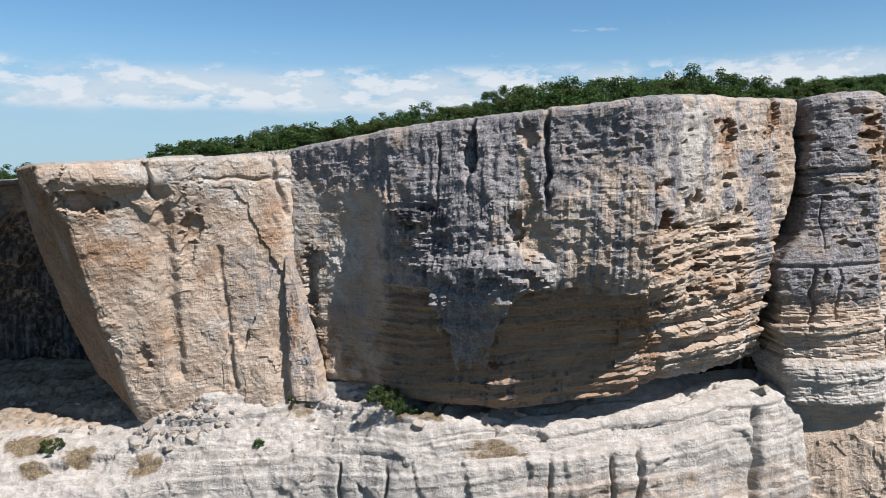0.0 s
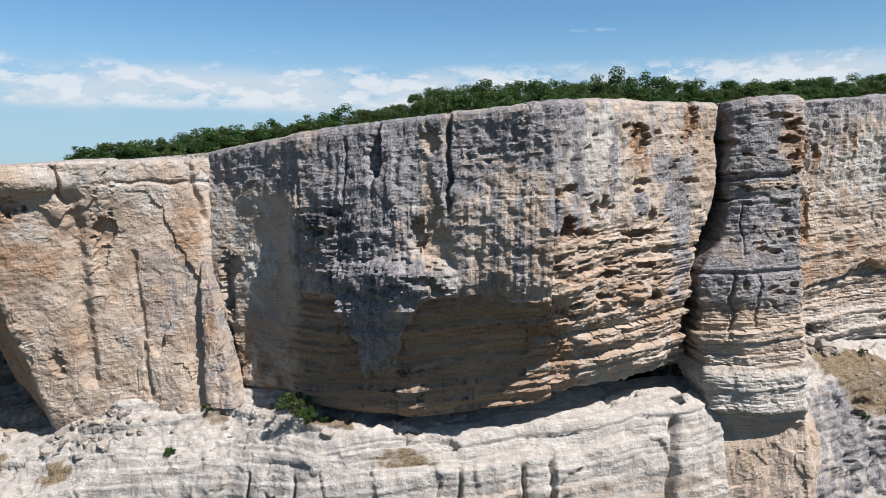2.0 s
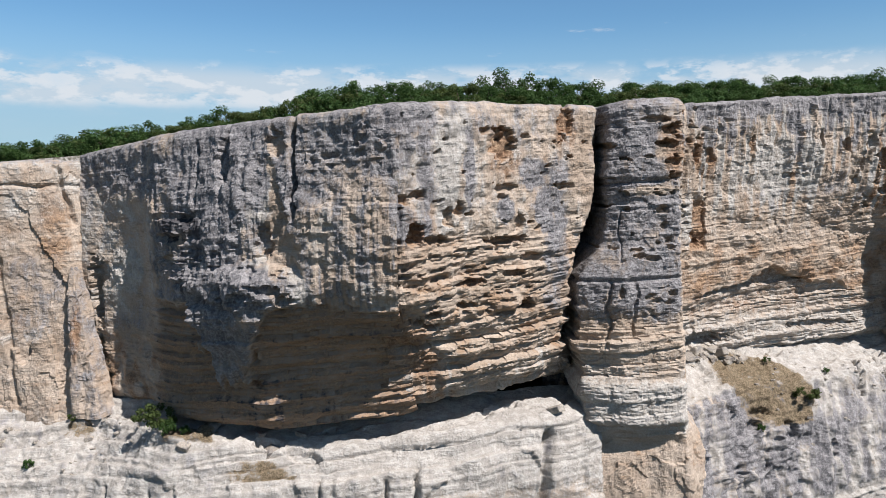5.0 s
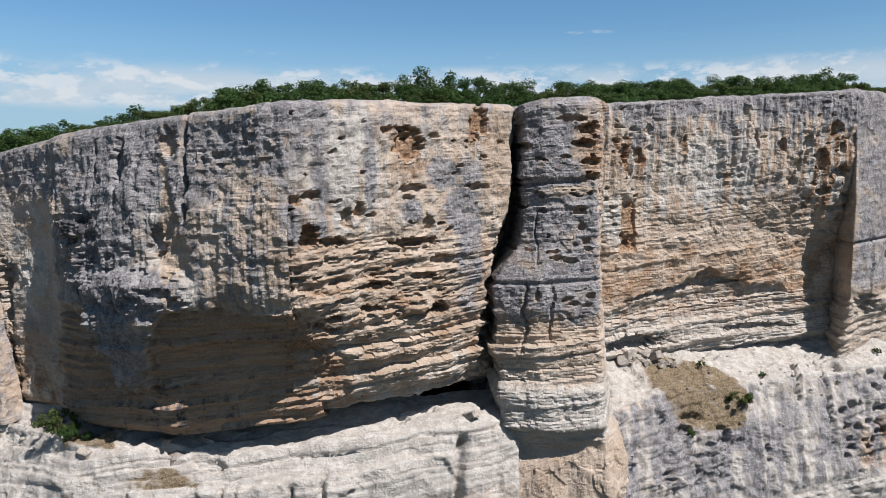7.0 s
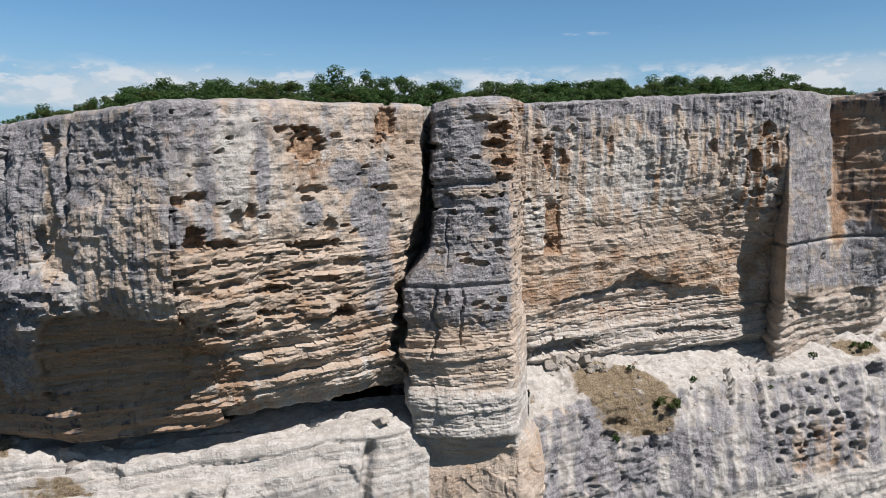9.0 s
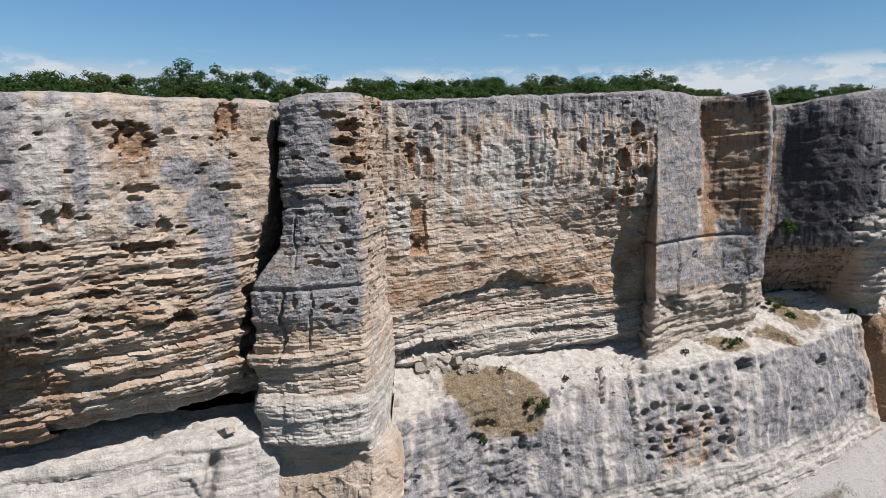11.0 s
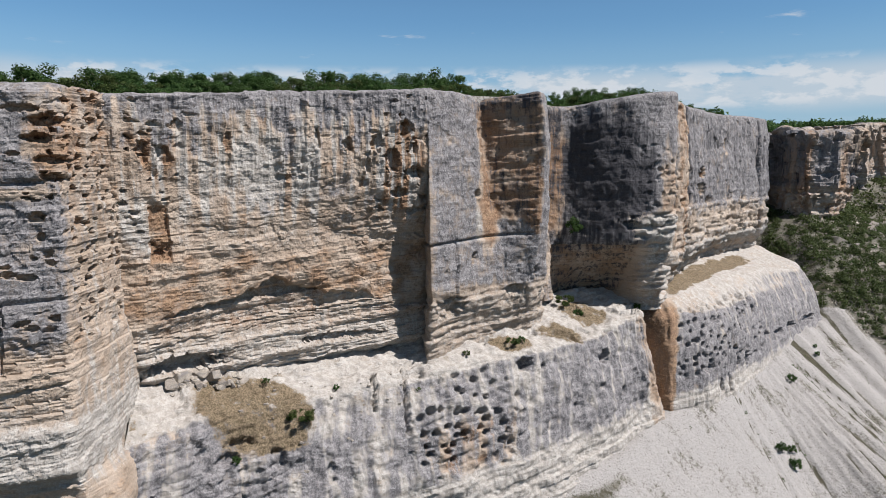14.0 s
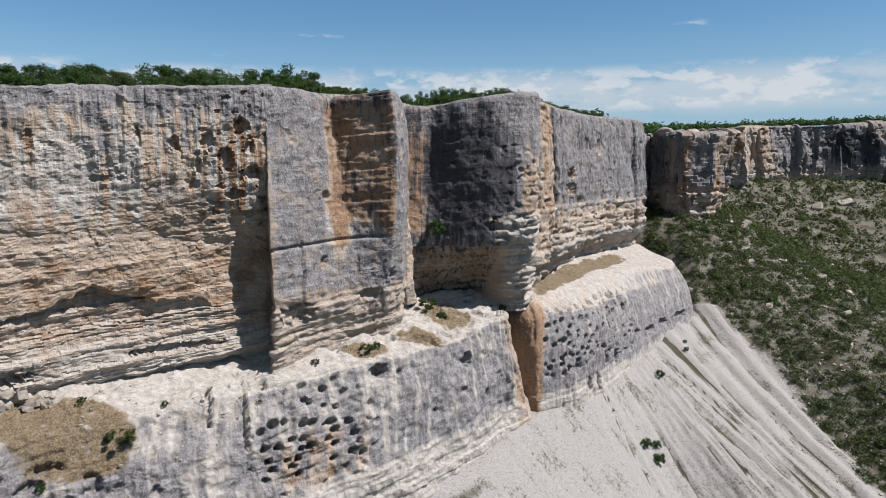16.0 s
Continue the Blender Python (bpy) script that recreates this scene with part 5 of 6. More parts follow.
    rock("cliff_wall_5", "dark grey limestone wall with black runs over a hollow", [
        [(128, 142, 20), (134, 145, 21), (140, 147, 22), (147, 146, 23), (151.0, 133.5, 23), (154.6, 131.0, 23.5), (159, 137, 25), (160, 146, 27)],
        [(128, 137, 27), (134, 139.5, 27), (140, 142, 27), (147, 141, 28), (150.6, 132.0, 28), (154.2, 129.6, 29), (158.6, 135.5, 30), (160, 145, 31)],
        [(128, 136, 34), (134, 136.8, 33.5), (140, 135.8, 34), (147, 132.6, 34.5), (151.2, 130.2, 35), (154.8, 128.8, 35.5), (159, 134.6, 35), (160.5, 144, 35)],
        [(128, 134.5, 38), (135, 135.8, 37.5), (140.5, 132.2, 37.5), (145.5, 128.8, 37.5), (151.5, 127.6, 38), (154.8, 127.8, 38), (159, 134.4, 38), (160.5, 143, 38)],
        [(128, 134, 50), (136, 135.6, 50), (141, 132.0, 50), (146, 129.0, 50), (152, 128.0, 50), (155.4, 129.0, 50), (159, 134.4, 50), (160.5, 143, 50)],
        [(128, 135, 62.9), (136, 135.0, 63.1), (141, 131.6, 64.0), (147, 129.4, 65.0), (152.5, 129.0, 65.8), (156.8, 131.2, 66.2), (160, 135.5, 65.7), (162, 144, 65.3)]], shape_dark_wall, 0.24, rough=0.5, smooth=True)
    line = ((154, 134), (159.5, 133.4), (163.2, 136.4), (165.8, 139.4), (167.0, 143.5), (169.0, 143.0), (178, 151.6), (189, 161.6), (201, 170), (214, 178.8), (218, 181.7), (219.4, 186.0), (221.6, 184.6), (230.5, 192), (233, 197), (232, 216))
    foot = (24, 26, 26.5, 27, 27, 27, 27.6, 28.4, 28.6, 28.6, 28.4, 28.2, 28.2, 28, 28, 28)
    rim = (65.6, 65.4, 65.2, 64.6, 64.2, 65.0, 65.1, 65.3, 65.8, 66.2, 66.4, 66.0, 66.5, 66.9, 66.6, 66.5)
    rock("cliff_wall_6", "long grey limestone wall with ochre corner and bedded pale foot",
         [[(x - 0.62 * b, y + 0.78 * b, f + (r - f) * h) for (x, y), f, r in zip(line, foot, rim)] for b, h in ((6.0, -0.06), (3.8, 0.03), (1.2, 0.11), (-0.3, 0.19), (-0.5, 0.3), (0.0, 0.42), (0.2, 0.7), (1.4, 1.0))], shape_far_wall, 0.28, back=(-0.6, 0.8), soft_s=0.5, rough=0.5, smooth=True)
    rock("cliff_wall_7", "distant grey and ochre limestone cliff above a bushy slope", [
        [(222, 205, 26), (250, 224, 28), (264, 236, 30), (262, 214, 32), (271, 209, 32), (283, 218, 34), (292, 230, 36), (300, 262, 34), (345, 300, 38), (364, 284, 40), (376, 300, 40), (420, 296, 40), (470, 270, 42), (560, 290, 50)],
        [(222, 204, 48), (250, 222, 48), (263, 234, 48), (261, 212, 46), (272, 207, 46), (285, 214, 47), (293, 228, 48), (301, 262, 48), (345, 297, 50), (362, 280, 50), (376, 298, 50), (420, 292, 52), (470, 266, 54), (560, 290, 60)],
        [(222, 206, 66), (250, 224, 65), (264, 236, 65), (261, 212, 64.5), (272, 208, 65), (286.5, 210, 66), (294, 228, 66), (301, 264, 69), (345, 299, 73), (363, 284, 74.5), (377, 300, 75.5), (420, 296, 76.5), (470, 270, 78.5), (560, 292, 83)]], shape_distant, 0.55, rough=0.8, back=(-0.2, 1.0), soft_s=0.6, soft_t=1.0)


def build_terraces():
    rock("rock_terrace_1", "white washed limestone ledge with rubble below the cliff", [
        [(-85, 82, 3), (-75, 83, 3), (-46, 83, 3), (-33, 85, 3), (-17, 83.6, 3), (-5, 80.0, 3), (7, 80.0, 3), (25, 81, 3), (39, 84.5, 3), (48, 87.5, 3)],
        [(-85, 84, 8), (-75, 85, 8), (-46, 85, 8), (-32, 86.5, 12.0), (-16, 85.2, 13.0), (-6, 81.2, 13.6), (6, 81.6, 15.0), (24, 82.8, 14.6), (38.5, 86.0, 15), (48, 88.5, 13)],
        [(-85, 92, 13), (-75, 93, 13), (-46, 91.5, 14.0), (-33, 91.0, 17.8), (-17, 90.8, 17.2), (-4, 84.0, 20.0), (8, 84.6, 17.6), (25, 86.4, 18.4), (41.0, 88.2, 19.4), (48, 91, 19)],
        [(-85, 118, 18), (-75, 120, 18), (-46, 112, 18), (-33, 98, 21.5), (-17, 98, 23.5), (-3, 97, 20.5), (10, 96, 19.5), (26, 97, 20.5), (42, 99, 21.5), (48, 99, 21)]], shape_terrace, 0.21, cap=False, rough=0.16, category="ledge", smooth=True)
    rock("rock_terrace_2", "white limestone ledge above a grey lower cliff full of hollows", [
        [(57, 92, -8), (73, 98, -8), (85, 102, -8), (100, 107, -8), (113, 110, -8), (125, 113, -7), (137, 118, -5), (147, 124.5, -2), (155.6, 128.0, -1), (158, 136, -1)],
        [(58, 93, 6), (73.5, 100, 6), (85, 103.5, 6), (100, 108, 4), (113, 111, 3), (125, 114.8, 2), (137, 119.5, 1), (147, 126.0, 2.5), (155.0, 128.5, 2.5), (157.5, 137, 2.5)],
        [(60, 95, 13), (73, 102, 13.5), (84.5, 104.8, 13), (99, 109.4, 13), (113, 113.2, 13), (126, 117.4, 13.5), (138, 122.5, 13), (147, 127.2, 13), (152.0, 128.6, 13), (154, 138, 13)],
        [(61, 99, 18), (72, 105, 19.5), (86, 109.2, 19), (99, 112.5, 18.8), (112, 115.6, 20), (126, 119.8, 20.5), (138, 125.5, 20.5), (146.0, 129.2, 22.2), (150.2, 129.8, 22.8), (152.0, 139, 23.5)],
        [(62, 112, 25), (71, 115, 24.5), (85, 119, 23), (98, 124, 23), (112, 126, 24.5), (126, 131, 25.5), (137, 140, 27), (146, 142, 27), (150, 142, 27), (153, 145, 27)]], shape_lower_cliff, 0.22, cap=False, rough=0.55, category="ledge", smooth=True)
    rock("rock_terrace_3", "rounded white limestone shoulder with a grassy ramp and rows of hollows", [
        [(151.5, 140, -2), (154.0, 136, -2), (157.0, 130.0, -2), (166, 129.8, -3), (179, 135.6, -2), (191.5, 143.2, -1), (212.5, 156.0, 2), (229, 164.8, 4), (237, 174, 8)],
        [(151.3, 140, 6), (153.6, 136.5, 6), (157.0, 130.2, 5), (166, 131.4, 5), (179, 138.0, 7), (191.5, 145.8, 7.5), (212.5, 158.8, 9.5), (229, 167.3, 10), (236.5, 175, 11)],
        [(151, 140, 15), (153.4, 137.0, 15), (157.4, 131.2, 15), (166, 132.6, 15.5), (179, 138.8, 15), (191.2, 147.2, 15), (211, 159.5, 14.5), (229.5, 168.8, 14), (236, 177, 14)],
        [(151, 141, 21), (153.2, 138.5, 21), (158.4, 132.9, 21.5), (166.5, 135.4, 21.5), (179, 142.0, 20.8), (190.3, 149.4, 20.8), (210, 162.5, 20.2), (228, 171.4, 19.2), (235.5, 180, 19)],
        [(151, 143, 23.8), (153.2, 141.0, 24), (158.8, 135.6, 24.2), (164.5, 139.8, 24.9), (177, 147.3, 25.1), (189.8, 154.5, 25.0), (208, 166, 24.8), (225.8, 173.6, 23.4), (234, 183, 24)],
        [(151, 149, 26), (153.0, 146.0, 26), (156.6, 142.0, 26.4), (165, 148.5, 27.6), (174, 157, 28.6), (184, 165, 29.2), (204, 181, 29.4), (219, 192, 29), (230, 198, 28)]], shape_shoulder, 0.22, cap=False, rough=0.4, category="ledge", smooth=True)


def foot_line(x):
    xs = (-4000, -120, 60, 100, 125, 140, 150, 158, 172, 191, 212, 230, 240, 250, 264, 286, 300, 340, 460, 560, 900, 4000)
    ys = (84, 82, 96, 108, 113.5, 119.5, 125.5, 129.4, 133.5, 145.0, 157.5, 166.5, 178, 196, 212, 220, 250, 294, 276, 290, 330, 330)
    zs = (2, -2, -6, -5, -2.8, -0.8, 1.2, 2.6, 2.5, 4.6, 8.2, 9.4, 17, 28, 36, 38, 42, 45, 46, 52, 60, 60)
    return np.interp(x, xs, ys), np.interp(x, xs, zs)


def hill(x, y):
    """Height of the slope below the cliffs, and its share of bare scree and of rills."""
    yf, zf = foot_line(x)
    gap = np.clip(yf - y, -30, 5000)
    steep = np.interp(x, (60, 150, 176, 186, 196, 206, 238, 260, 300), (0.62, 0.85, 1.0, 0.95, 0.6, 0.5, 0.5, 0.5, 0.46))
    fall = np.where(gap < 0, 0.15 * gap, steep * 170 * (1 - np.exp(-np.clip(gap, 0, 5000) / 170)))
    edge = np.interp(y, (95, 117, 125, 135, 144, 157, 168, 176, 200), (220, 227.7, 230, 232.6, 234.1, 236.6, 237.5, 226, 200))
    scree = sstep(2, -2, x - edge + 3 * fbm(x / 6, y / 14, 0 * x, 3)) * sstep(84, 96, y)
    lean = np.interp(x, (150, 185, 200, 215, 235), (-0.65, -0.5, -0.3, 0.1, 0.19))
    rill = 1.3 * fbm((x - lean * (y - 150) + 1.2 * fbm(x / 16, y / 30, 0 * x, 3)) / np.interp(x, (175, 200), (9.0, 5.0)), y / 160.0, 0 * x + 3, 3)
    rough = fbm(x / 9, y / 9, 0 * x, 5)
    z = zf - fall + np.interp(x, (180, 205), (0.3, 1.0)) * rill * scree + 0.9 * rough * (1 - 0.7 * scree)
    return z, scree, rill, rough


def build_ground():
    xs = np.concatenate([[-3500, -900, -300], np.arange(-120, 60, 6.0), np.arange(60, 140, 1.5), np.arange(140, 245, 0.5), np.arange(245, 330, 1.2), np.arange(330, 700, 4.0), [800, 1200, 3500]])
    ys = np.concatenate([[-3500, -900, -300, -150], np.arange(-60, 75, 9.0), np.arange(80, 200, 1.0), np.arange(200, 340, 2.5)])
    X, Y = np.meshgrid(xs, ys)
    Z, scree, rill, rough = hill(X, Y)
    line = np.maximum(np.exp(-((rill + 0.45) / 0.14) ** 2) * sstep(-0.3, 0.1, fbm(X / 12, Y / 50, 0 * X + 8, 2)), 0.5 * np.exp(-((rill - 0.35) / 0.07) ** 2)) * sstep(158, 172, X + 0.3 * rough)
    streaks = fbm((X + 0.9 * (Y - 130)) / 1.6, (Y - 0.9 * X) / 22, 0 * X + 4, 4)
    line = np.maximum(line, 0.55 * sstep(0.15, 0.75, streaks) * sstep(205, 190, X))
    line = np.maximum(line, 0.9 * np.exp(-((foot_line(X)[0] - Y - 3.5 - 2 * rough) / 1.6) ** 2) * sstep(150, 130, X))
    red = 0.85 * scree + 0.34 * (1 - scree) + 0.45 * rough - 0.35 * line + 0.15 * scree * rill + 0.35 * scree * fbm((X + np.interp(X, (185, 200, 215, 235), (0.55, 0.3, -0.1, -0.19)) * (Y - 150)) / 1.2, Y / 30, 0 * X, 3)
    green = (0.36 + 0.6 * rough) * (1 - scree) + sstep(92, 84, Y) + sstep(112, 90, X) + scree * 0.75 * line
    blue = 0.5 * scree * line + 0.35 * scree * fbm(X / 2.2, Y / 2.2, 0 * X + 6, 3) - 0.1
    tone = np.stack([red, green, blue, 0 * X], -1)
    tagged(new("ground", grid_mesh("ground", np.stack([X, Y, Z], -1), GROUND, tone)), "pale marl scree and stony grass slope below the cliffs", "ground", kind="structure")


RIM = ((-3000, 98, 38.6), (-110, 102, 46.6), (-80, 104, 47.2), (-56, 96, 49.4), (-50, 90, 49.6), (-37, 94.5, 52.0), (-22, 103, 53.6), (-10, 95, 55.2), (8, 85, 57.0), (22, 80, 58.0), (31, 87, 58.8), (47, 100, 59.6),
       (60, 103, 60.2), (79, 115, 62.1), (98, 119, 63.2), (124, 130, 64.2), (136, 140, 63.6), (157, 136, 66.2), (180, 158, 65.6), (221, 190, 65.8), (230, 216, 65.6), (261, 237, 65.2), (284, 243, 66.2), (300, 279, 68.8), (345, 303, 72.4), (420, 296, 76.0), (470, 274, 78.0), (560, 296, 82.4), (3000, 400, 104))


def rim_at(x):
    r = np.array(RIM)
    return np.interp(x, r[:, 0], r[:, 1]), np.interp(x, r[:, 0], r[:, 2])


def plateau_z(x, back):
    y, z = rim_at(x)
    return z - 0.2 + 0.3 * np.clip(back - 3, 0, 8) / 8


def build_plateau():
    xs = np.concatenate([[-3000, -800, -250], np.arange(-110, 330, 2.0), np.arange(330, 560, 6.0), [600, 1000, 3000]])
    back = np.array([0, 0.02, 1.5, 3, 5, 8, 12, 17, 23, 30, 40, 60, 120, 400, 1500, 3500])
    X, B = np.meshgrid(xs, back)
    y, z = rim_at(X)
    Y, Z = y + B, plateau_z(X, B) + 0.35 * fbm(X / 6, (y + B) / 6, 0 * X, 3) * sstep(1, 6, B)
    Z[0] -= 6.0 * sstep(-46, -40, X[0]) * sstep(300, 236, X[0])
    r = fbm(X / 7, Y / 7, 0 * X + 2, 4)
    tone = np.stack([0.55 * sstep(7, 2, B) + 0.2 * r, 0.35 + 0.5 * sstep(3, 10, B) + 0.3 * r, 0 * X - 0.2, 0 * X], -1)
    tagged(new("plateau", grid_mesh("plateau", np.stack([X, Y, Z], -1), GROUND, tone)), "stony grass plateau along the cliff edge", "ground", kind="structure")


build_ground()
build_plateau()
build_cliffs()
build_terraces()


# ---- trees and shrubs ----
def leaf_cloud(rng, lobes, count, size):
    """Small bent leaf sprays scattered through lobes (x, y, z, rx, rz): vertices and faces."""
    lob = np.array(lobes)
    w = lob[:, 3] ** 2
    pick = rng.choice(len(lob), count, p=w / w.sum())
    d = rng.normal(size=(count, 3))
    d /= np.linalg.norm(d, axis=1)[:, None]
    r = rng.uniform(0.25, 1.15, count) ** 0.7
    c = lob[pick, :3] + d * r[:, None] * np.stack([lob[pick, 3], lob[pick, 3], lob[pick, 4]], 1)
    up = d * 0.7 + rng.normal(scale=0.6, size=(count, 3)) + np.array([0, 0, 0.35])
    up /= np.linalg.norm(up, axis=1)[:, None]
    a = np.cross(up, rng.normal(size=(count, 3)))
    a /= np.linalg.norm(a, axis=1)[:, None]
    b = np.cross(up, a)
    s = size * rng.uniform(0.6, 1.35, count)[:, None]
    v = np.stack([c - a * s, c + a * s * 0.8 - b * s * 0.5, c + b * s], 1).reshape(-1, 3)
    return v, np.arange(count * 3).reshape(-1, 3)


def mesh_from(name, v, f, mat, smooth=False):
    me = bpy.data.meshes.new(name)
    me.from_pydata([tuple(p) for p in v], [], [tuple(int(i) for i in q) for q in f])
    me.materials.append(mat)
    if smooth:
        me.polygons.foreach_set("use_smooth", np.full(len(me.polygons), True))
    return me


def limb(bm, p, q, r0, r1, sides=6):
    p, q = Vector(p), Vector(q)
    rot = (q - p).to_track_quat("Z", "Y")
    rings = []
    for c, r in ((p, r0), ((p + q) / 2 + Vector((r0, -r0, 0)) * 0.6, (r0 + r1) / 2), (q, r1)):
        rings.append([bm.verts.new(c + rot @ Vector((r * math.cos(k * math.tau / sides), r * math.sin(k * math.tau / sides), 0))) for k in range(sides)])
    for a, b in zip(rings, rings[1:]):
        for k in range(sides):
            bm.faces.new((a[k], a[(k + 1) % sides], b[(k + 1) % sides], b[k]))
    bm.faces.new(rings[-1])


def part(name, data, parent, label=""):
    ob = new(name, data)
    ob.parent = parent
    if label:
        ob["label"] = label
    return ob


def make_tree(seed, height, spread, leaves, size, mat, trunk_share=0.4):
    """A trunk with limbs that reach into many uneven tufts of leaves."""
    rng = np.random.default_rng(seed)
    lobes = []
    bm = bmesh.new()
    th = height * trunk_share
    limb(bm, (0, 0, -0.4), (rng.normal() * 0.12, rng.normal() * 0.12, th), 0.035 * height, 0.022 * height)
    for k in range(rng.integers(13, 18)):
        a, r = k * 2.4 + rng.uniform(0, 1), spread * math.sqrt(rng.uniform(0.02, 0.95))
        z = height * (rng.uniform(0.22, 0.96) - 0.12 * (r / spread) ** 2)
        rad = spread * rng.uniform(0.17, 0.36)
        lobes.append((r * math.cos(a), r * math.sin(a), z, rad, rad * rng.uniform(0.7, 1.15)))
        if k % 2 == 0:
            limb(bm, (0, 0, th * rng.uniform(0.6, 1.0)), (r * math.cos(a) * 0.9, r * math.sin(a) * 0.9, z), 0.016 * height, 0.005 * height, 5)
    trunk = bpy.data.meshes.new("trunk")
    bm.to_mesh(trunk)
    bm.free()
    trunk.materials.append(BARK)
    v, f = leaf_cloud(rng, lobes, leaves, size)
    return trunk, mesh_from("crown", v, f, mat)


def tree_kind(name, label, category, group, args):
    trunk, crown = make_tree(*args)
    ob = tagged(new(name), label, category, group)
    part("trunk", trunk, ob)
    part("crown", crown, ob)
    return ob


def build_trees():
    rng = np.random.default_rng(5)
    kinds = [tree_kind("tree", "low leafy green oak standing on the plateau rim", "tree", "trees along the plateau rim", (s, 4.2, 2.3, 2800, 0.112, LEAF)) for s in (1, 2, 3, 6, 7)]
    kinds += [tree_kind("shrub", "dense green shrub standing on the plateau rim", "shrub", "shrubs along the plateau rim", (s, 2.7, 1.9, 2200, 0.098, m, 0.2)) for s, m in ((4, LEAF), (5, LEAF_PALE), (8, LEAF))]
    spare = list(kinds)
    for x in np.arange(-42, 232, 1.2):
        for row, (b0, b1) in enumerate(((6.0, 10), (10.5, 17))):
            x1 = x + rng.uniform(-1.3, 1.3)
            if x < -36 and row > 0 or row == 1 and x > -8 and rng.random() < 0.15:
                continue
            back = rng.uniform(b0, b1)
            y, z = rim_at(x1)[0] + back, plateau_z(x1, back)
            k = rng.integers(0, 6) if row == 1 else rng.integers(5, 8)
            s = rng.uniform(0.75, 1.3) * (0.95 if x1 < -12 else 0.9 if x1 < 10 else 1.0 if x1 < 50 else 1.05 if x1 < 118 else 0.78) * (1 + 0.5 * math.exp(-((x1 + 24) / 3.5) ** 2))
            if x1 < -8:
                k, s = 5 + k % 3, s * 1.25
            m = pose(x1, y, z - (0.6 if x1 < -8 else 0.35), rng.uniform(-6, 6), rng.uniform(-6, 6), rng.uniform(0, 360)) @ Matrix.Diagonal((1.3 * s, 1.3 * s, s * (0.95 if x1 > 4 else 0.9) * rng.uniform(0.85, 1.15), 1))
            if spare and kinds[k] in spare:
                spare.remove(kinds[k])
                kinds[k].matrix_basis = m
            else:
                own = kinds[k].scale
                copy_thing(kinds[k], m @ Matrix.Diagonal((1 / own[0], 1 / own[1], 1 / own[2], 1)))
    for x, s in ((-69, 1.1), (-66.5, 1.3), (-64, 0.9), (-46.5, 0.35), (-44.5, 0.4), (-48.5, 0.3)):
        own = kinds[5].scale
        y = rim_at(x)[0] + (4.0 if x > -50 else 9.0)
        copy_thing(kinds[5], pose(x, y, plateau_z(x, y - rim_at(x)[0]) - 0.3, 0, 0, x * 37) @ Matrix.Diagonal((1.2 * s / own[0], 1.2 * s / own[1], s / own[2], 1)))


build_trees()


# ---- loose stones, ledge shrubs, hillside scrub ----
from mathutils import Euler
from mathutils.bvhtree import BVHTree


def surface_of(name):
    return BVHTree.FromObject(bpy.data.objects[name], bpy.context.evaluated_depsgraph_get())


def drop(tree, x, y, high=60.0):
    """Height of the surface under (x, y), from below the overhangs."""
    hit = tree.ray_cast(Vector((x, y, high)), Vector((0, 0, -1)))[0]
    return hit.z if hit else 0.0


def stone_mesh(seed, worn=True):
    """An angular block: the hull of jittered box corners, its edges knocked off."""
    rng = np.random.default_rng(seed)
    bm = bmesh.new()
    for k in range(16):
        p = rng.choice((-1.0, 1.0), 3) * rng.uniform(0.55, 1.0, 3)
        bm.verts.new((p[0], p[1] * 0.85, p[2] * 0.62))
    hull = bmesh.ops.convex_hull(bm, input=bm.verts)
    bmesh.ops.delete(bm, geom=[v for v in hull["geom_interior"] if isinstance(v, bmesh.types.BMVert)], context="VERTS")
    if worn:
        bmesh.ops.bevel(bm, geom=bm.edges[:], offset=0.06, segments=1, affect="EDGES")
    bmesh.ops.triangulate(bm, faces=bm.faces[:])
    me = bpy.data.meshes.new("boulder")
    bm.to_mesh(me)
    bm.free()
    me.materials.append(STONE)
    return me


def stone_material():
    m, nt, bsdf = nodes_of("loose_limestone")
    co = nt.nodes.new("ShaderNodeTexCoord").outputs["Object"]
    info = nt.nodes.new("ShaderNodeObjectInfo")
    mid, fine = noise_node(nt, co, 1.2, 5.0, 0.6), noise_node(nt, co, 5.0, 5.0, 0.7)
    base = mix_node(nt, info.outputs["Random"], (0.248, 0.219, 0.190), (0.402, 0.358, 0.299))
    base = mix_node(nt, range_node(nt, mid, 0.45, 0.65), base, (0.190, 0.175, 0.164))
    base = mix_node(nt, 1.0, base, range_node(nt, fine, 0.3, 0.7, 0.75, 1.2), "MULTIPLY")
    nt.links.new(base, bsdf.inputs["Base Color"])
    bsdf.inputs["Roughness"].default_value, bsdf.inputs["Specular IOR Level"].default_value = 0.93, 0.2
    bmp = nt.nodes.new("ShaderNodeBump")
    bmp.inputs["Strength"].default_value, bmp.inputs["Distance"].default_value = 0.8, 0.12
    nt.links.new(math_node(nt, "ADD", mid, fine), bmp.inputs["Height"])
    nt.links.new(bmp.outputs[0], bsdf.inputs["Normal"])
    return m


STONE = stone_material()
STONES = [stone_mesh(k) for k in range(6)]


def boulder(x, y, z, size, rng, label, group=""):
    ob = new("boulder", STONES[rng.integers(0, 6)])
    s = Matrix.Diagonal((size * rng.uniform(0.8, 1.3), size * rng.uniform(0.7, 1.1), size * rng.uniform(0.7, 1.1), 1))
    ob.matrix_basis = pose(x, y, z + size * 0.25, rng.uniform(-25, 25), rng.uniform(-25, 25), rng.uniform(0, 360)) @ s
    tagged(ob, label, "boulder", group)


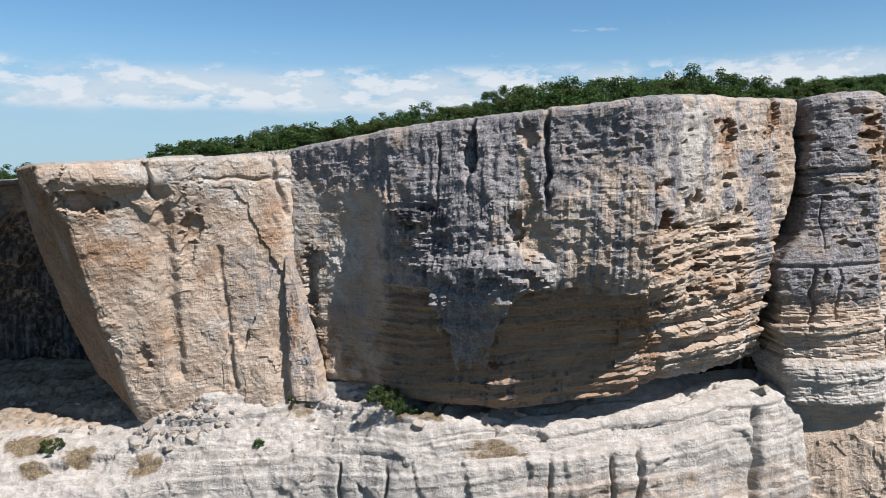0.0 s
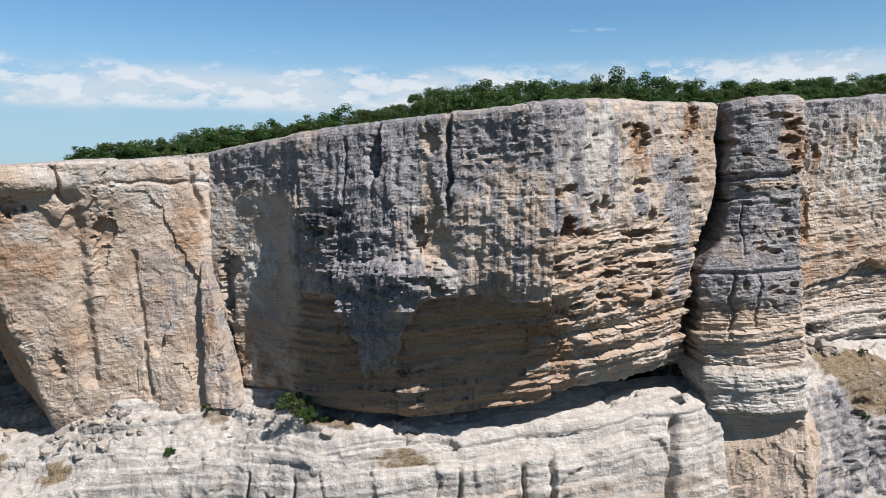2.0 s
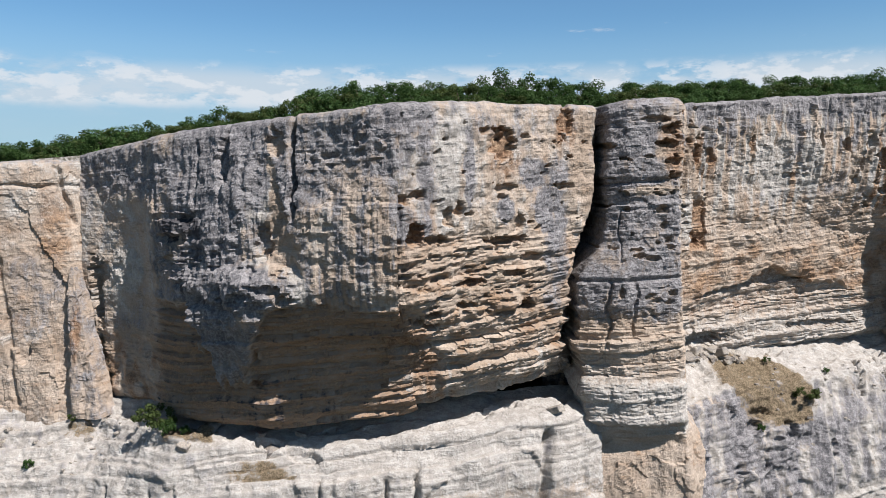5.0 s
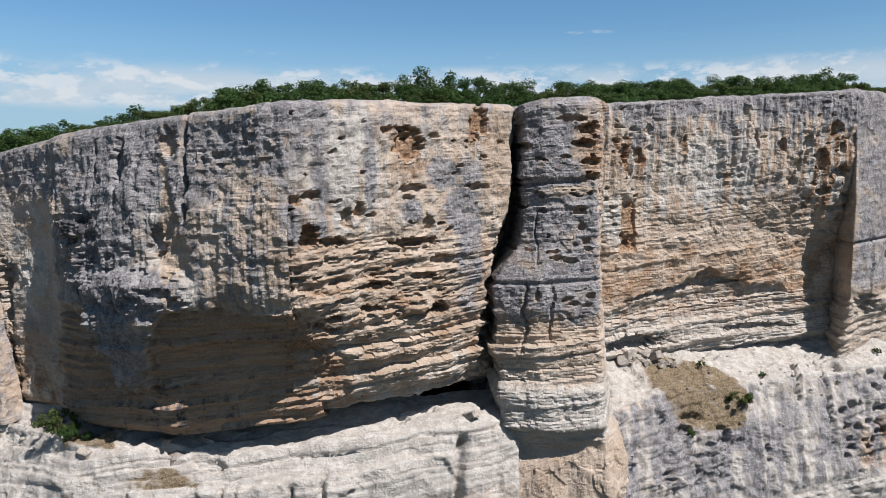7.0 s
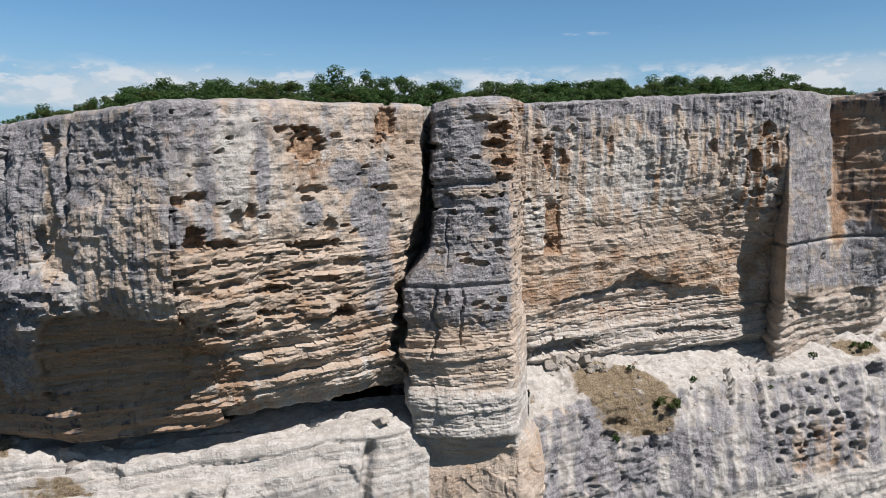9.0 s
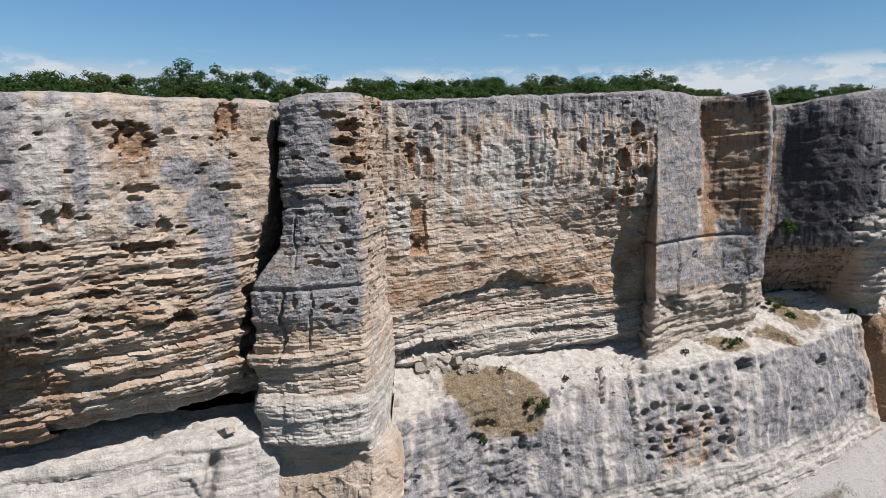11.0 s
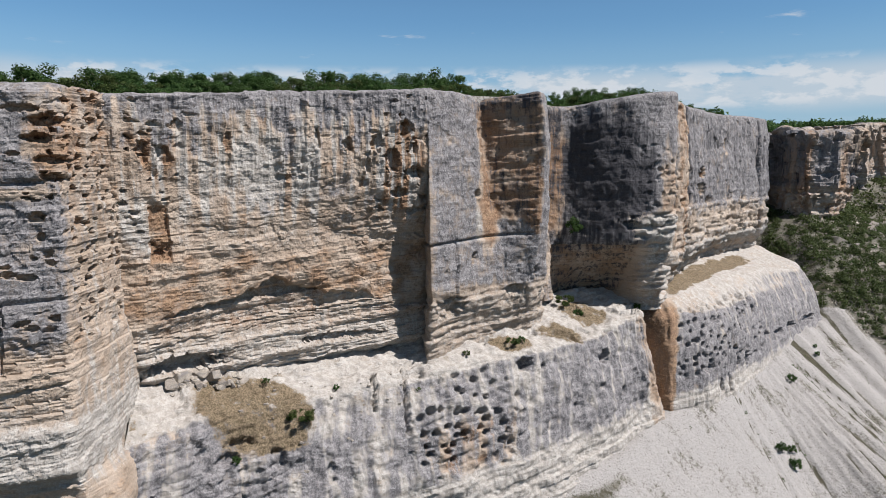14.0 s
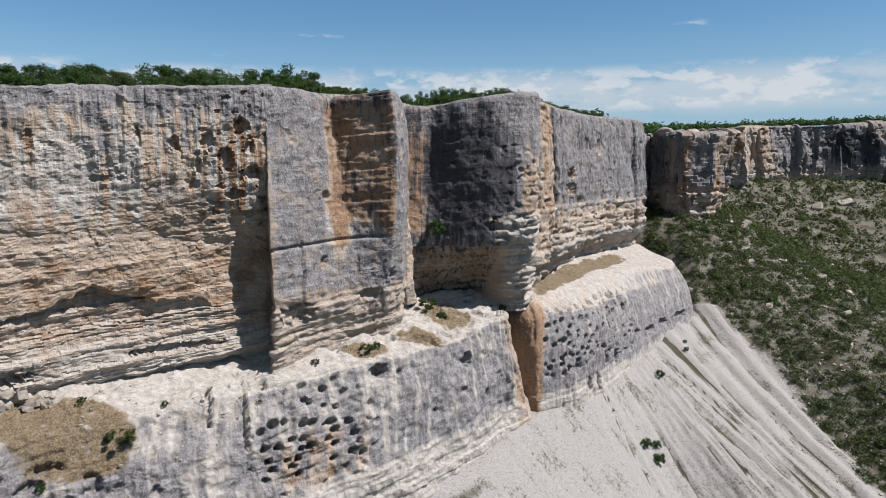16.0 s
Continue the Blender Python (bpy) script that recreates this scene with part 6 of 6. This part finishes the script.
def build_boulders(west, east):
    rng = np.random.default_rng(21)
    for k in range(95):
        a, r = rng.uniform(0, 6.28), math.sqrt(rng.random())
        x, y = -34.5 + 7.0 * r * math.cos(a) - (1.5 if k % 2 else 0), 91.0 + 2.6 * r * math.sin(a)
        boulder(x, y, drop(west, x, y), rng.uniform(0.18, 0.62) * (1.5 if k % 9 == 0 else 1), rng, "angular grey limestone block in a rubble heap", "rubble below the tan block")
    for k in range(55):
        x, y = rng.uniform(-26, -6), rng.uniform(86.5, 92.5)
        boulder(x, y, drop(west, x, y), rng.uniform(0.12, 0.42), rng, "small broken limestone block lying on the ledge", "rubble on the ledge")
    for k in range(30):
        x, y = rng.uniform(-66, -44), rng.uniform(93, 104)
        boulder(x, y, drop(west, x, y, 22.0), rng.uniform(0.2, 0.7), rng, "limestone block lying in the shaded alcove", "rubble in the alcove")
    for x, y, size, text in ((-3.3, 83.6, 0.85, "pale upright limestone boulder on the ledge"), (41.8, 89.6, 0.95, "white rounded boulder beside the cleft"), (6.4, 85.4, 1.15, "brown limestone boulder under the overhang"), (9.8, 87.4, 0.8, "limestone boulder under the overhang"), (5.0, 86.6, 0.6, "small limestone boulder under the overhang")):
        boulder(x, y, drop(west, x, y, 21.5), size, rng, text)
    for k in range(26):
        x = rng.uniform(65.5, 74.5)
        y = 109.6 + 0.25 * (x - 68) + rng.uniform(-1.3, 0.8)
        boulder(x, y, drop(east, x, y, 27.0), rng.uniform(0.3, 0.75) * (1.7 if k % 5 == 0 else 1), rng, "angular tan limestone block fallen from the wall", "blocks below the cream wall")
    for k in range(45):
        x, y = rng.uniform(66, 100), rng.uniform(104, 114)
        boulder(x, y, drop(east, x, y, 27.0), rng.uniform(0.12, 0.34), rng, "small limestone block lying on the pale ledge", "stones on the pale ledge")


def build_outcrops():
    rng = np.random.default_rng(61)
    for x, y, s in ((262, 196, 2.2), (266, 193, 1.5), (287, 207, 2.4), (283, 204, 1.6), (300, 222, 2.8), (304, 220, 2.0), (357, 268, 3.0), (384, 260, 3.2), (404, 259, 3.4), (236, 178, 1.4), (250, 160, 1.6), (268, 150, 2.0), (282, 170, 1.8), (240, 140, 1.3), (262, 128, 1.6)):
        boulder(x, y, float(hill(np.array([x * 1.0]), np.array([y * 1.0]))[0][0]) - 0.3 * s, s, rng, "pale grey limestone outcrop on the bushy slope", "outcrops on the slope")


def build_ledge_shrubs(west, east):
    rng = np.random.default_rng(31)
    text = "round green shrub rooted on the rock ledge"
    kinds = [tree_kind("shrub", text, "shrub", "shrubs on the ledges", (s, 1.6, 1.2, 1800, 0.09, m, 0.2)) for s, m in ((41, LEAF_PALE), (42, LEAF))]
    spots = [(-7.6, 86.2, west, 1.75), (-5.6, 85.0, west, 0.9), (-53.3, 90.7, west, 1.1), (-24.5, 87.8, west, 0.6), (-20.7, 92.0, west, 0.55), (-3.8, 85.6, west, 0.55), (82.6, 106.0, east, 1.35), (74.0, 101.7, east, 0.55), (119.2, 120.2, east, 0.9), (121.0, 120.9, east, 0.6),
             (134.5, 132.5, east, 1.3), (137.0, 131.5, east, 1.0), (110.0, 117.4, east, 0.5), (150.5, 133.0, east, 0.7), (78.0, 109.6, east, 0.45), (88.0, 110.5, east, 0.45), (100.5, 112.2, east, 0.4), (142.0, 121.5, east, 0.6)]
    for n, (x, y, surf, s) in enumerate(spots):
        z = drop(surf, x, y, 22.0 if surf is west else 30.0)
        place_copy(kinds[n % 2], n < 2, pose(x, y, z, 0, 0, rng.uniform(0, 360)), s * 1.05)
    place_copy(kinds[1], False, pose(136.4, 134.4, 39.2, 35, 0, 40), 1.5)
    for x, y, s in ((197.5, 142.4, 1.1), (185.3, 128.0, 0.9), (182.2, 127.4, 1.1), (183.6, 125.2, 1.2), (212.0, 150.5, 0.6), (214.5, 154.0, 0.5)):
        place_copy(kinds[1], False, pose(x, y, float(hill(np.array([x]), np.array([y]))[0][0]), 0, 0, rng.uniform(0, 360)), s)


def place_copy(kind, first, m, s):
    if first:
        kind.matrix_basis = m @ Matrix.Scale(s, 4)
    else:
        own = kind.scale[0]
        copy_thing(kind, m @ Matrix.Scale(s / own, 4))


def build_pine():
    ob = tagged(new("tree"), "dark flat-topped pine standing alone behind the rim", "tree")
    trunk, crown = make_tree(77, 5.6, 2.3, 4200, 0.12, LEAF, 0.55)
    part("trunk", trunk, ob)
    part("crown", crown, ob)
    ob.matrix_basis = pose(8.2, 107.0, 57.6)


def scrub(name, label, count, size, seed, mat, where, quads, leaf, height=None):
    """Bushes over the slope, joined as one mesh of leaf sprays."""
    rng = np.random.default_rng(seed)
    xs, ys = where(rng, count)
    zs = height(xs, ys) if height else hill(xs, ys)[0]
    r = size * rng.uniform(0.45, 1.0, len(xs)) * (1 + 0.7 * (rng.random(len(xs)) > 0.85))
    n = len(xs) * quads
    idx = np.repeat(np.arange(len(xs)), quads)
    d = rng.normal(size=(n, 3))
    d /= np.linalg.norm(d, axis=1)[:, None]
    d[:, 2] = np.abs(d[:, 2])
    c = np.stack([xs, ys, zs - 0.1], 1)[idx] + d * (rng.uniform(0.5, 1.05, n) * r[idx])[:, None] * np.array([1.0, 1.0, 1.15])
    up = d + rng.normal(scale=0.5, size=(n, 3))
    up /= np.linalg.norm(up, axis=1)[:, None]
    a = np.cross(up, rng.normal(size=(n, 3)))
    a /= np.linalg.norm(a, axis=1)[:, None]
    b = np.cross(up, a)
    s = (leaf * rng.uniform(0.7, 1.3, n) * r[idx])[:, None]
    v = np.stack([c - a * s, c + a * s * 0.8 - b * s * 0.5, c + b * s], 1).reshape(-1, 3)
    tagged(new(name, mesh_from(name, v, np.arange(3 * n).reshape(-1, 3), mat)), label, "scrub", kind="stuff")


def build_scrub():
    def near(rng, count):
        x, y = rng.uniform(205, 330, 9 * count), rng.uniform(92, 262, 9 * count)
        z, scree, rill, rough = hill(x, y)
        yf, zf = foot_line(x)
        ok = (scree < 0.25) & (y < yf - 1 + 24 * ((x > 220) & (x < 262))) & (rng.random(9 * count) < 0.75 + 0.6 * fbm(x / 13, y / 13, 0 * x + 5, 3))
        return x[ok][:count], y[ok][:count]

    def far(rng, count):
        x, y = rng.uniform(290, 480, 4 * count), rng.uniform(130, 312, 4 * count)
        yf, zf = foot_line(x)
        ok = (y < yf + 10) & (rng.random(4 * count) < 0.65 + 0.9 * fbm(x / 20, y / 20, 0 * x + 5, 3))
        return x[ok][:count], y[ok][:count]

    def lines(rng, count):
        x, y = rng.uniform(150, 240, 60 * count), rng.uniform(98, 160, 60 * count)
        z, scree, rill, rough = hill(x, y)
        yf, zf = foot_line(x)
        ok = (scree > 0.5) & (rill < -0.42) & (y < yf - 2)
        return x[ok][:count], y[ok][:count]

    scrub("scrub", "dense green scrub over the stony hillside", 3000, 0.7, 51, LEAF, near, 30, 0.24)
    scrub("scrub", "dark green bushes over the stony hillside", 6800, 1.35, 52, LEAF_OLIVE, near, 56, 0.2)
    scrub("scrub", "far green scrub below the distant cliff", 5600, 1.9, 53, LEAF_OLIVE, far, 15, 0.3)
    scrub("scrub", "low tufts along the rills of the pale scree", 320, 0.3, 54, LEAF_PALE, lines, 10, 0.45)
    def behind(rng, count):
        x = rng.uniform(222, 560, count)
        return x, rim_at(x)[0] + rng.uniform(6, 40, count) ** 1.0

    scrub("wood", "low oak wood along the far plateau rim", 1500, 2.4, 56, LEAF, behind, 34, 0.25, lambda x, y: plateau_z(x, y - rim_at(x)[0]) + 1.6)
    def rim(rng, count):
        x = rng.uniform(-40, 232, count)
        return x, rim_at(x)[0] + rng.uniform(3.5, 20, count)

    scrub("brush", "low green brush under the trees along the plateau rim", 1500, 1.3, 57, LEAF, rim, 80, 0.11, lambda x, y: plateau_z(x, y - rim_at(x)[0]))
    rng = np.random.default_rng(55)
    vs, fs = [], []
    kinds = [(np.array([v.co[:] for v in b.vertices]), np.array([p.vertices[:] for p in b.polygons])) for b in [stone_mesh(90 + i, False) for i in range(6)]]
    x, y = rng.uniform(208, 345, 7000), rng.uniform(93, 255, 7000)
    z, scree, rill, rough = hill(x, y)
    yf, zf = foot_line(x)
    n0 = 0
    for k in range(7000):
        if scree[k] > 0.6 or y[k] > yf[k] - 1:
            continue
        co, fa = kinds[k % 6]
        s = rng.uniform(0.12, 0.5) * (2.6 if k % 29 == 0 else 1)
        rot = np.array(Euler((rng.normal() * 0.5, rng.normal() * 0.5, rng.uniform(0, 6.28))).to_matrix())
        fs.append(fa + n0)
        vs.append((co * s * rng.uniform(0.6, 1.3, 3)) @ rot.T + np.array([x[k], y[k], z[k] - 0.1 * s]))
        n0 += len(co)
    tagged(new("stones", mesh_from("stones", np.concatenate(vs), np.concatenate(fs), STONE)), "pale limestone blocks scattered over the green hillside", "stones", kind="stuff")


bpy.context.view_layer.update()
WEST, EAST = surface_of("rock_terrace_1"), surface_of("rock_terrace_2")
build_boulders(WEST, EAST)
build_outcrops()
build_ledge_shrubs(WEST, EAST)
build_pine()
build_scrub()
